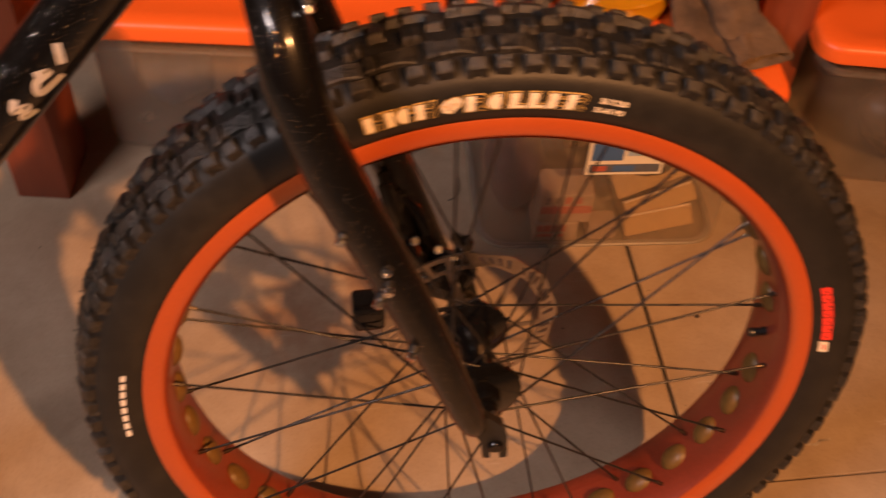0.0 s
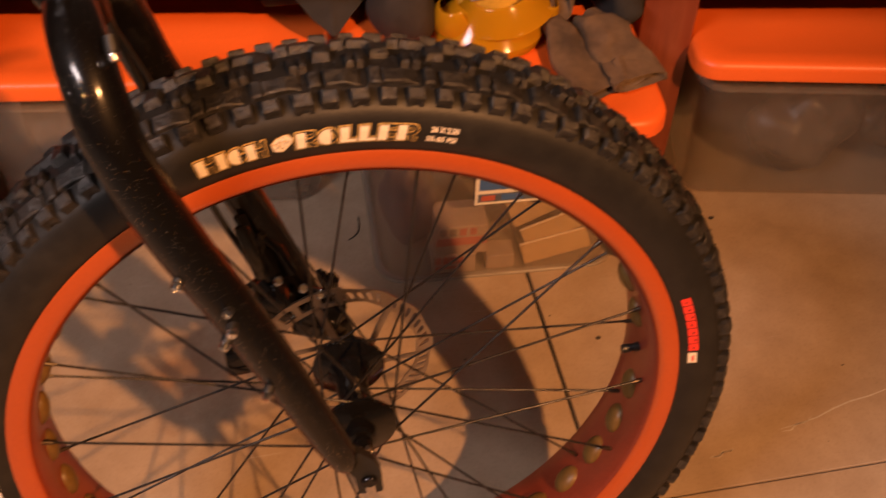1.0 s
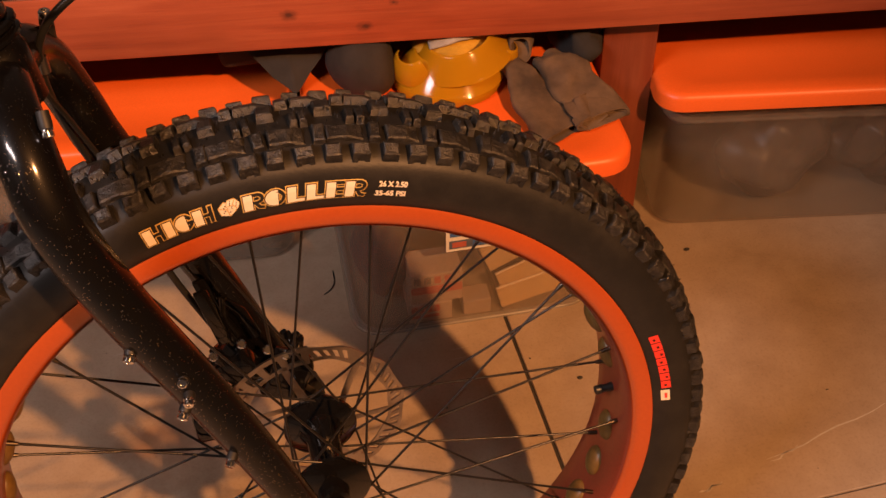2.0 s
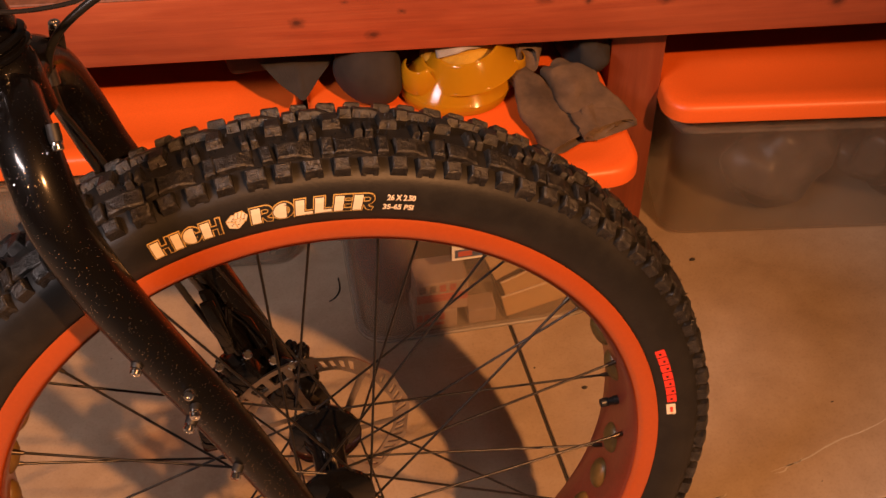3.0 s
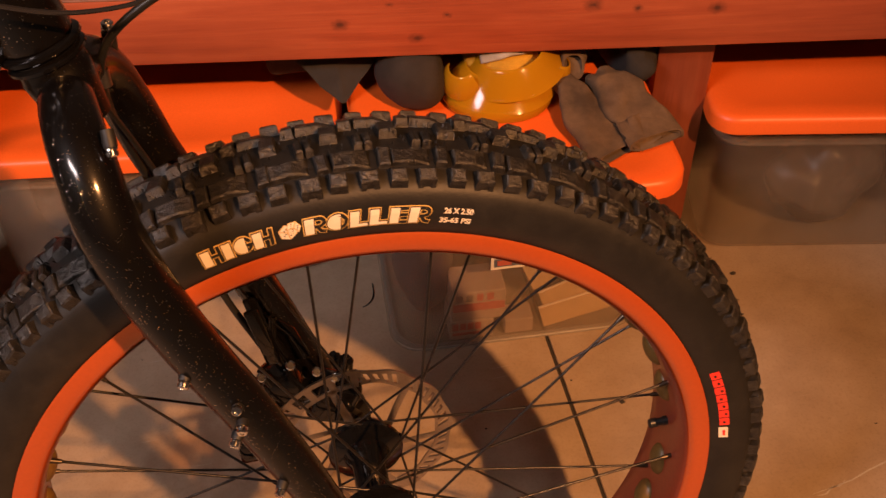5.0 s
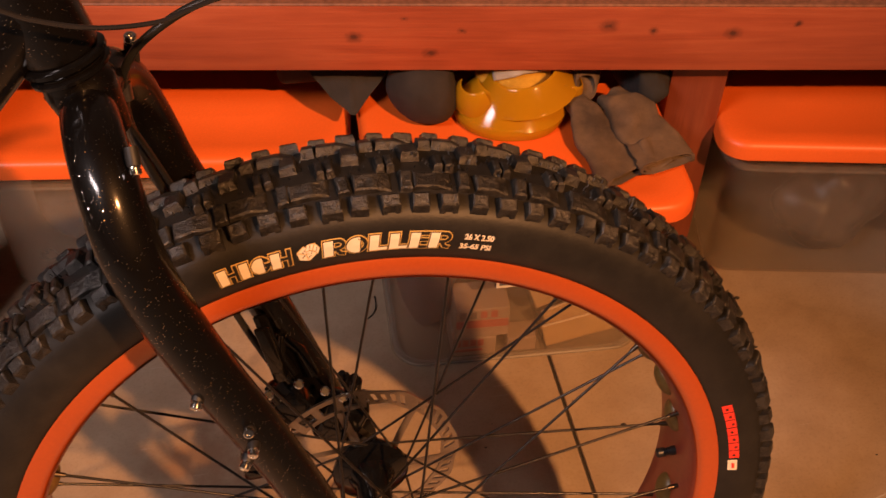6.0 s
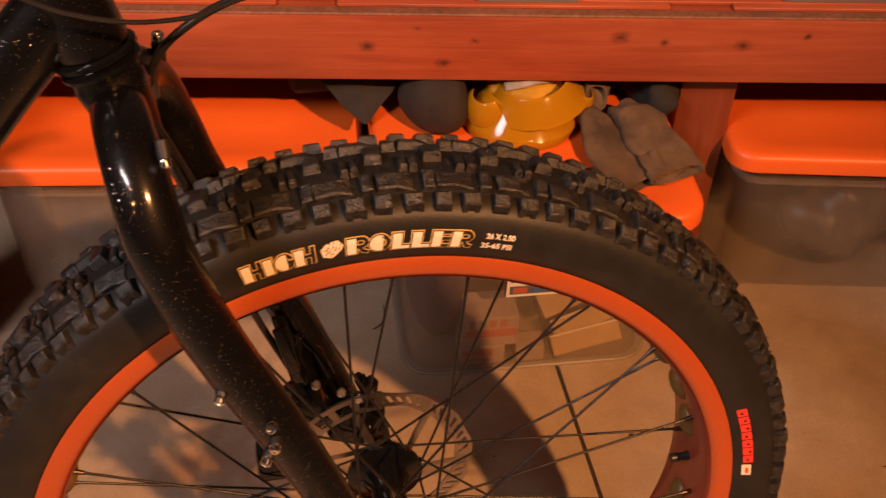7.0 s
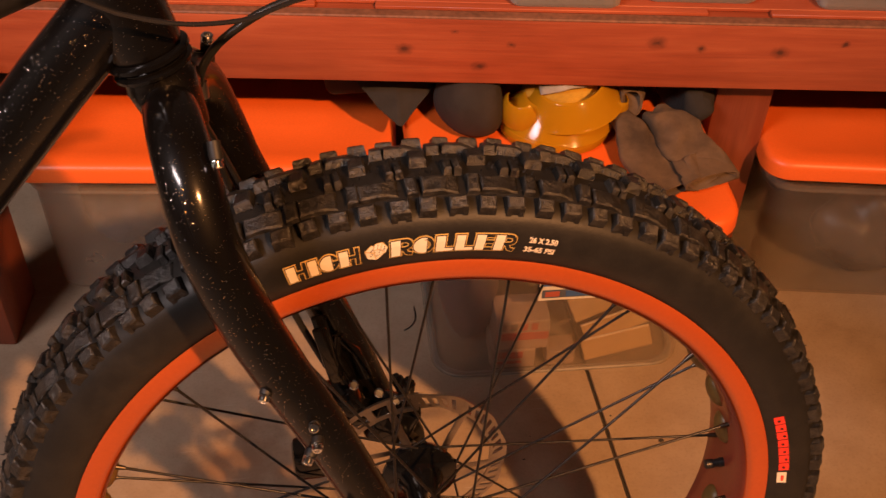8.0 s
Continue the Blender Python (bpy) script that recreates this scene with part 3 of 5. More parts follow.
def tread():
    kinds = {"side": knob_mesh("side_knob", 0.0110, 0.0122, 0.0060, "buttress"), "side_tall": knob_mesh("side_knob", 0.0110, 0.0136, 0.0060, "notch"),
             "ramp": knob_mesh("shoulder_knob", 0.0150, 0.0245, 0.0046, "ramp"), "narrow": knob_mesh("shoulder_knob", 0.0175, 0.0086, 0.0054),
             "top": knob_mesh("centre_knob", 0.0150, 0.0128, 0.0066, "sipe"), "top_wide": knob_mesh("centre_knob", 0.0165, 0.0120, 0.0066)}
    names = {"side": "side_knob", "side_tall": "side_knob", "ramp": "shoulder_knob", "narrow": "shoulder_knob", "top": "centre_knob", "top_wide": "centre_knob"}
    rows = []
    n = 52
    q = 360 / n
    rng = random.Random(4)
    for i in range(n):
        a = q * i + 2.2
        for s in (-1, 1):
            off = 0 if s < 0 else q / 2
            rows += [("side_tall", a + off, s * 0.0330, 0.3280, s * 40), ("side", a + off - q * 0.49, s * 0.0330, 0.3280, s * 40)]
            rows += [("ramp", a + off + q * 0.26, s * 0.0205, 0.3328, s * 22), ("narrow", a + off - q * 0.29, s * 0.0205, 0.3328, s * 23)]
        rows += [("top", a, -0.0056, 0.335, -4), ("top_wide", a - q * 0.46, 0.0056, 0.335, 4)]
    rest = bmesh.new()
    for kind, a, y, r, tilt in rows:
        a += rng.uniform(-0.2, 0.2)
        m = Matrix.Rotation(radians(-a), 4, "Y") @ Matrix.Translation((r, y * WIDE + MID, 0))
        # block axes: x along the roll, y across, z outward
        base = Matrix(((0, 0, 1, 0), (0, 1, 0, 0), (-1, 0, 0, 0), (0, 0, 0, 1)))
        m = m @ Matrix.Rotation(radians(tilt), 4, "Z") @ base @ Matrix.Rotation(radians(rng.uniform(-4, 4) + (180 if y > 0 and "side" in kind else 0)), 4, "Z") @ Matrix.Diagonal((rng.uniform(0.92, 1.06), rng.uniform(0.92, 1.06), rng.uniform(0.9, 1.08), 1))
        near = y < 0 and -22 < (a + 90) % 360 - 90 < 202
        far_top = y > 0 and "side" not in kind and 28 < a % 360 < 152
        if near or far_top:
            piece(names[kind], kinds[kind], TYRE, m)
        else:
            tmp = kinds[kind].copy()
            tmp.transform(m)
            rest.from_mesh(tmp)
            bpy.data.meshes.remove(tmp)
    ob = part("tread_rubber", rest, KNOB_RUBBER, TYRE, "small rubber tread blocks", smooth=0)
    tagged(ob, kind="stuff")
    # moulding hairs on the shoulder and on the tops of the blocks
    whisk = bmesh.new()
    for i in range(1300):
        a = radians(rng.uniform(-32, 212))
        lean = radians(rng.uniform(-62, 35))
        out = Vector((math.cos(a) * math.cos(lean), math.sin(lean), math.sin(a) * math.cos(lean)))
        p = Vector((0.294 * math.cos(a), MID + 0.002 * math.sin(lean), 0.294 * math.sin(a))) + out * rng.uniform(0.0440, 0.0485)
        d = out * 2.2 + Vector((rng.uniform(-0.6, 0.6), rng.uniform(-0.6, 0.6), rng.uniform(-0.6, 0.6)))
        whisk = rod(p - d.normalized() * 0.0015, p + d.normalized() * rng.uniform(0.0008, 0.0022), 0.0006, 3, whisk, 0.0004)
    tagged(part("rubber_fuzz", whisk, KNOB_RUBBER, TYRE, "short rubber moulding hairs", smooth=0), kind="stuff")


def rim():
    # enamelled box rim: side walls, inner bed and the well under the tyre
    a, b, ro, ri = -0.036, 0.050, 0.2855, 0.2702
    prof = [(a, ro), (a - 0.0008, ro - 0.002), (a - 0.0008, ri + 0.003), (a + 0.0006, ri), (a + 0.006, 0.2655), (-0.012, 0.2635), (0.026, 0.2635),
            (b - 0.006, 0.2655), (b - 0.0006, ri), (b + 0.0008, ri + 0.003), (b + 0.0008, ro - 0.002), (b, ro), (b - 0.003, ro - 0.001), (b - 0.005, 0.2725), (MID, 0.2685), (a + 0.005, 0.2725), (a + 0.003, ro - 0.001)]
    ob = part("rim", lathe(prof, 160, closed=True), ORANGE_RIM, bicycle, "wide orange enamelled rim")
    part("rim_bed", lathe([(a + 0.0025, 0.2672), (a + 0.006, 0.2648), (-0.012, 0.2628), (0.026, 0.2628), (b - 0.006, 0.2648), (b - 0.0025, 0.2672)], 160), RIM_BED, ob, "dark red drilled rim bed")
    # tape bulging through the oval holes
    bm = bmesh.new()
    bmesh.ops.create_uvsphere(bm, u_segments=16, v_segments=8, radius=1)
    bm.transform(Matrix.Diagonal((0.0080, 0.0125, 0.0165, 1)))
    tape = finish("rim_tape", bm, RIM_TAPE, 60)
    bm = bmesh.new()
    bm = lathe([(-0.0004, 0.0165), (0.0010, 0.0175), (0.0008, 0.0190), (-0.0004, 0.0194)], 24, "X", bm=None, m=Matrix.Diagonal((1, 0.76, 1, 1)))
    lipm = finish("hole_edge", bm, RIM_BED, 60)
    for i in range(36):
        a = 10 * i
        if i == VALVE_I:
            continue
        m = Matrix.Rotation(radians(-a), 4, "Y") @ Matrix.Translation((0.2635, MID, 0))
        piece("rim_tape", tape, ob, m)
        piece("hole_edge", lipm, ob, m @ Matrix.Rotation(math.pi, 4, "Z"))
    vm = Matrix.Translation((0, 0.004, 0)) @ Matrix.Rotation(radians(-1.2), 4, "Y")
    v = part("valve", lathe([(0.266, 0.0), (0.266, 0.0042), (0.259, 0.0042), (0.2585, 0.0036), (0.254, 0.0034), (0.2535, 0.0042), (0.247, 0.0042), (0.246, 0.003), (0.246, 0.0)], 14, "X"), HOSE, ob, "black capped valve", m=vm)
    return ob


SPOKE0 = 4.94
VALVE_I = 0


def hub_and_spokes():
    prof = [(-0.066, 0.0), (-0.066, 0.008), (-0.05, 0.0085), (-0.049, 0.012), (-0.037, 0.0135), (-0.034, 0.030), (-0.0325, 0.0325), (-0.029, 0.0325), (-0.0275, 0.030),
            (-0.025, 0.018), (-0.016, 0.0145), (0.024, 0.0145), (0.036, 0.02), (0.040, 0.031), (0.0415, 0.033), (0.045, 0.033), (0.0465, 0.031), (0.048, 0.022), (0.0535, 0.021), (0.054, 0.012), (0.066, 0.009), (0.066, 0.0)]
    hub = part("hub", lathe(prof, 48), BLACK_GLOSS, bicycle, "glossy black long-barrel hub")
    part("hub_mark", box((-0.0075, -0.0002, -0.0014), (0.0075, 0.0008, 0.0014)), INK_WHITE, hub, "small white bar mark", m=Matrix.Translation((0.0125, -0.0345, 0.0085)) @ Matrix.Rotation(radians(4), 4, "Y"))
    nip = lathe([(0.2635, 0.0), (0.2635, 0.0022), (0.2580, 0.0020), (0.2540, 0.0017), (0.2532, 0.0)], 8, "X")
    nipm = finish("nipple", nip, DULL_BRASS, 50)
    for i in range(36):
        near = i % 2 == 1
        lead = 1 if (i // 2) % 2 == 0 else -1
        a = radians(10 * i + SPOKE0)
        yf, rf = (-0.030, 0.0295) if near else (0.0445, 0.0293)
        fa = a + radians(66 * lead)
        face = 0.0016 * lead
        p0 = Vector((rf * math.cos(fa), yf + face, rf * math.sin(fa)))
        yr = -0.012 if near else 0.021
        p1 = Vector((0.2585 * math.cos(a), yr, 0.2585 * math.sin(a)))
        part("spoke", rod(p0, p1, 0.00115, 7, None), SPOKE_BLACK, hub, "", smooth=60)
        out = (p1 - p0).normalized()
        q = out.to_track_quat("X", "Z").to_matrix().to_4x4()
        piece("nipple", nipm, hub, Matrix.Translation(p1) @ q @ Matrix.Translation((-0.2585, 0, 0)))
    return hub


def rotor():
    """Six-bolt brake disc with a wavy slotted ring."""
    bm = bmesh.new()
    th = 0.0009

    def ring_r(a):
        return 0.080 + 0.0011 * math.cos(a * 12), 0.0655 - 0.0008 * math.cos(a * 12)

    slots = 54
    loops = {}
    rows = [0.0, 0.2, 0.78, 1.0]
    per = 4
    m = slots * per
    for i in range(m):
        a = 2 * math.pi * i / m
        for j, f in enumerate(rows):
            ro, ri = ring_r(a)
            r = ri + (ro - ri) * f
            aa = a + (f - 0.5) * 0.13
            for s in (0, 1):
                loops[i, j, s] = bm.verts.new((r * math.cos(aa), 0.0580 + (th if s else -th), r * math.sin(aa)))
    def quad(*k):
        bm.faces.new([loops[x] for x in k])
    for i in range(m):
        i2 = (i + 1) % m
        for j in range(3):
            hole = j == 1 and i % per in (0, 1) and (i // per) % 9 < 8
            if hole:
                quad((i, 1, 0), (i2, 1, 0), (i2, 1, 1), (i, 1, 1))
                quad((i, 2, 1), (i2, 2, 1), (i2, 2, 0), (i, 2, 0))
                if i % per == 0:
                    quad((i, 1, 0), (i, 1, 1), (i, 2, 1), (i, 2, 0))
                else:
                    quad((i2, 1, 1), (i2, 1, 0), (i2, 2, 0), (i2, 2, 1))
                continue
            quad((i, j, 0), (i2, j, 0), (i2, j + 1, 0), (i, j + 1, 0))
            quad((i, j + 1, 1), (i2, j + 1, 1), (i2, j, 1), (i, j, 1))
        quad((i, 0, 1), (i2, 0, 1), (i2, 0, 0), (i, 0, 0))
        quad((i, 3, 0), (i2, 3, 0), (i2, 3, 1), (i, 3, 1))
    ob = part("brake_rotor", bm, STEEL, bicycle, "steel disc brake rotor with slanted slots", smooth=30)
    part("rotor_carrier", lathe([(0.0570, 0.0165), (0.0570, 0.0245), (0.0590, 0.0245), (0.0590, 0.0165)], 40, closed=True), STEEL, ob)
    for i in range(6):
        a = radians(60 * i + 12)
        b = a + radians(38)
        p0 = (0.022 * math.cos(a), 0.0580, 0.022 * math.sin(a))
        p1 = (0.067 * math.cos(b), 0.0580, 0.067 * math.sin(b))
        mid = ((p0[0] + p1[0]) / 2 * 0.96, 0.0580, (p0[2] + p1[2]) / 2 * 0.96)
        bm = tube([(*p, 0.0034 if k else 0.0045) for k, p in enumerate(smooth_path([p0, mid, p1], 4))], 6)
        bm.transform(Matrix.Translation((0, 0.0580, 0)) @ Matrix.Diagonal((1, 0.26, 1, 1)) @ Matrix.Translation((0, -0.0580, 0)))
        part("rotor_arm", bm, STEEL, ob)
        c, s = math.cos(a), math.sin(a)
        part("rotor_bolt", lathe([(0.0570, 0.0), (0.0570, 0.0032), (0.0550, 0.0030), (0.0548, 0.0)], 10, "Y", m=Matrix.Translation((0.0215 * c, 0, 0.0215 * s))), BLACK_GLOSS, ob)


tread()
rim()
HUB = hub_and_spokes()
rotor()

LEG_LOW = [(-0.118, -0.09, 0.303, 0.0187), (-0.100, -0.09, 0.253, 0.0182), (-0.078, -0.0895, 0.198, 0.0175), (-0.055, -0.089, 0.135, 0.0162), (-0.033, -0.0885, 0.07, 0.0145), (-0.020, -0.088, 0.032, 0.0125), (-0.016, -0.0875, 0.020, 0.009)]
LEG_NEAR = [(-0.1495, 0.0, 0.404, 0.0165), (-0.1455, -0.028, 0.409, 0.0175), (-0.141, -0.055, 0.402, 0.0183), (-0.1365, -0.075, 0.386, 0.0187), (-0.1325, -0.0865, 0.361, 0.0189), (-0.1265, -0.0895, 0.333, 0.0189)] + LEG_LOW
LEG_FAR = [(-0.1495, 0.0, 0.404, 0.0165), (-0.147, -0.03, 0.406, 0.0175), (-0.142, -0.058, 0.396, 0.0183), (-0.136, -0.077, 0.377, 0.0187), (-0.130, -0.0875, 0.350, 0.0188), (-0.124, -0.0895, 0.326, 0.0188)] + LEG_LOW


def bolt(parent, place, way, size=1.0, base=0.006, label="bright bolt on a threaded boss", back=0.008):
    """A socket bolt on a short black boss."""
    aim = Vector(way).to_track_quat("Z", "Y").to_matrix().to_4x4()
    m = Matrix.Translation(place) @ aim @ Matrix.Scale(size, 4)
    b = part("boss", lathe([(-back, 0.0), (-back, 0.0046), (0.0, 0.0050), (base * 0.6, 0.0046), (base * 0.6 + 0.0004, 0.0)], 14, "Z"), BLACK_MATT, parent, m=m)
    part("bolt", lathe([(0.0032, 0.0), (0.0032, 0.0040), (0.0038, 0.0045), (0.0050, 0.0045), (0.0052, 0.0036), (0.0060, 0.0036), (0.0062, 0.0044), (0.0090, 0.0042), (0.0098, 0.0034), (0.0098, 0.0020), (0.0080, 0.0018), (0.0080, 0.0)], 16, "Z"), CHROME, b, label)


def fork():
    steer = part("fork", lathe([(-0.032, 0.0), (-0.032, 0.0175), (-0.01, 0.0205), (0.004, 0.0225), (0.006, 0.0215), (0.012, 0.0215), (0.012, 0.0)], 40, "Z"), SPARKLE, bicycle,
                 "black sparkle rigid fork with curved legs", m=HEAD)
    inv = HEAD.inverted()
    for s in (1, -1):
        pts = smooth_path(LEG_NEAR if s > 0 else LEG_FAR, 5)
        bm = tube([(p[0], p[1] * s, p[2], p[3]) for p in pts], 28)
        leg = part("fork_leg", bm, SPARKLE, steer, m=inv)
        # dropout plate with axle slot, nut and washer
        y = -0.0865 * s
        bm = bmesh.new()
        outl = [(-0.026, 0.036), (-0.006, 0.034), (0.006, 0.022), (0.0105, 0.008), (0.0108, -0.0165), (0.0045, -0.0175), (0.0040, -0.004), (0.0, 0.0015), (-0.0040, -0.004),
                (-0.0035, -0.0165), (-0.0098, -0.0150), (-0.0115, 0.004), (-0.0155, 0.012), (-0.022, 0.020)]
        v0 = [bm.verts.new((x, y - 0.0045, z)) for x, z in outl]
        v1 = [bm.verts.new((x, y + 0.0045, z)) for x, z in outl]
        for k in range(len(outl)):
            k2 = (k + 1) % len(outl)
            bm.faces.new((v0[k], v0[k2], v1[k2], v1[k]))
        bm.faces.new(v0)
        bm.faces.new(v1[::-1])
        part("dropout", bm, BLACK_MATT, steer, "black plate dropout", m=inv, smooth=20)
    # bosses down the near leg and inside the crown
    ob = steer
    for p, way, sz, back in (((-0.1195, -0.0770, 0.4075), (0.05, -0.55, -0.85), 0.85, 0.009), ((-0.1095, -0.102, 0.2480), (-0.35, -0.75, -0.55), 0.9, 0.010), ((-0.0822, -0.1065, 0.2170), (-0.1, -0.9, 0.4), 0.8, 0.008),
                             ((-0.0815, -0.1075, 0.2035), (-0.15, -0.95, -0.25), 0.85, 0.008), ((-0.0868, -0.1030, 0.1890), (-0.45, -0.75, -0.45), 0.9, 0.010), ((-0.0655, -0.1035, 0.1340), (-0.4, -0.8, -0.4), 0.85, 0.010),
                             ((-0.1255, 0.0680, 0.4090), (0.1, -0.2, 0.95), 1.0, 0.014)):
        bolt(ob, inv @ Vector(p), inv.to_3x3() @ Vector(way), sz, back=back)
    return steer


HEAD = Matrix.Translation((-0.1506, 0, 0.4172)) @ Matrix.Rotation(radians(-14), 4, "Y")


def frame_tubes():
    # head tube with bottom cup
    fr = part("head_tube", lathe([(0.026, 0.0), (0.026, 0.0225), (0.03, 0.0235), (0.145, 0.0235), (0.15, 0.0225), (0.15, 0.0)], 40, "Z"), SPARKLE, bicycle, "black sparkle head tube", m=HEAD)
    part("headset_cup", lathe([(0.0122, 0.0), (0.0122, 0.0232), (0.0136, 0.0252), (0.0156, 0.0254), (0.0168, 0.0242), (0.0176, 0.0226), (0.0186, 0.0226), (0.0192, 0.0244), (0.0212, 0.0262), (0.0236, 0.0260), (0.0252, 0.0242), (0.0262, 0.0)], 40, "Z"), BLACK_GLOSS, bicycle, "glossy black headset cup", m=HEAD)
    down = tube([(-0.163, 0, 0.478, 0.0225), (-0.215, 0, 0.426, 0.0228), (-0.335, 0, 0.298, 0.0228), (-0.70, 0, -0.085, 0.0225)], 32)
    dt = part("down_tube", down, SPARKLE, bicycle, "black sparkle down tube with white marks")
    top = tube([(-0.178, 0, 0.512, 0.021), (-0.30, 0, 0.468, 0.021), (-0.76, 0, 0.33, 0.019)], 28)
    part("top_tube", top, BLACK_MATT, bicycle, "dull black top tube")
    part("seat_tube", tube([(-0.70, 0, -0.085, 0.018), (-0.80, 0, 0.40, 0.018)], 20), SPARKLE, bicycle)
    # white bar marks on the side of the down tube
    a, b = Vector((-0.215, 0, 0.426)), Vector((-0.335, 0, 0.298))
    d = (b - a).normalized()
    n1 = Vector((0, -1, 0))
    n2 = d.cross(n1).normalized()
    if n2.z < 0:
        n2 = -n2

    def on_tube(t, ang):
        return a + d * t + (n1 * math.cos(radians(ang)) + n2 * math.sin(radians(ang))) * 0.0231

    def band(points, half):
        bm = bmesh.new()
        path = smooth_path(points, 6)
        prev = None
        for i, p in enumerate(path):
            q = path[min(i + 1, len(path) - 1)] - path[max(i - 1, 0)]
            q = np.array((q[0], q[1] * 0.0004))
            q = q / (np.linalg.norm(q) + 1e-9)
            o = np.array((-q[1], q[0])) * half
            l = bm.verts.new(on_tube(p[0] + o[0], p[1] + o[1] / 0.0004))
            r = bm.verts.new(on_tube(p[0] - o[0], p[1] - o[1] / 0.0004))
            if prev:
                bm.faces.new((prev[0], l, r, prev[1]))
            prev = (l, r)
        bmesh.ops.solidify(bm, geom=bm.faces[:], thickness=0.0004)
        return bm

    for pts in ([(0.094, 6), (0.106, -22)], [(0.124, 2), (0.116, -12), (0.128, -8), (0.134, -26), (0.114, -36)], [(0.148, 4), (0.156, -8), (0.148, -20), (0.158, -28), (0.149, -42)]):
        part("white_mark", band(pts, 0.0028), INK_WHITE, dt, "thick white painted bar mark")


def cables():
    hose = [(-0.02, 0.02, 0.462), (-0.058, 0.03, 0.454), (-0.085, 0.03, 0.446), (-0.112, 0.03, 0.430), (-0.126, 0.031, 0.414), (-0.132, 0.036, 0.395), (-0.134, 0.043, 0.370), (-0.131, 0.052, 0.338),
            (-0.124, 0.060, 0.300), (-0.108, 0.066, 0.24), (-0.09, 0.07, 0.17), (-0.07, 0.068, 0.115)]
    part("brake_hose", tube([(*p, 0.0029) for p in smooth_path(hose, 6)], 10), HOSE, bicycle, "black brake cable housing")
    second = [(-0.137, 0.022, 0.405), (-0.134, 0.03, 0.378), (-0.127, 0.045, 0.345), (-0.117, 0.056, 0.306), (-0.10, 0.06, 0.25)]
    part("brake_hose", tube([(*p, 0.0022) for p in smooth_path(second, 6)], 8), HOSE, bicycle, "black brake cable housing")
    grey = [(-0.24, -0.048, 0.53), (-0.176, -0.05, 0.4935), (-0.155, -0.05, 0.4835), (-0.126, -0.05, 0.476), (-0.095, -0.05, 0.4755), (-0.079, -0.05, 0.480), (-0.055, -0.05, 0.488), (-0.02, -0.05, 0.505)]
    part("gear_cable", tube([(*p, 0.0015) for p in smooth_path(grey, 6)], 8), CABLE_GREY, bicycle, "thin grey cable")
    # clip that holds the hose at the crown
    part("cable_clip", lathe([(-0.006, 0.0), (-0.006, 0.0042), (0.006, 0.0042), (0.006, 0.0)], 12, "Z", m=Matrix.Translation((-0.131, 0.037, 0.393))), STEEL, bicycle)


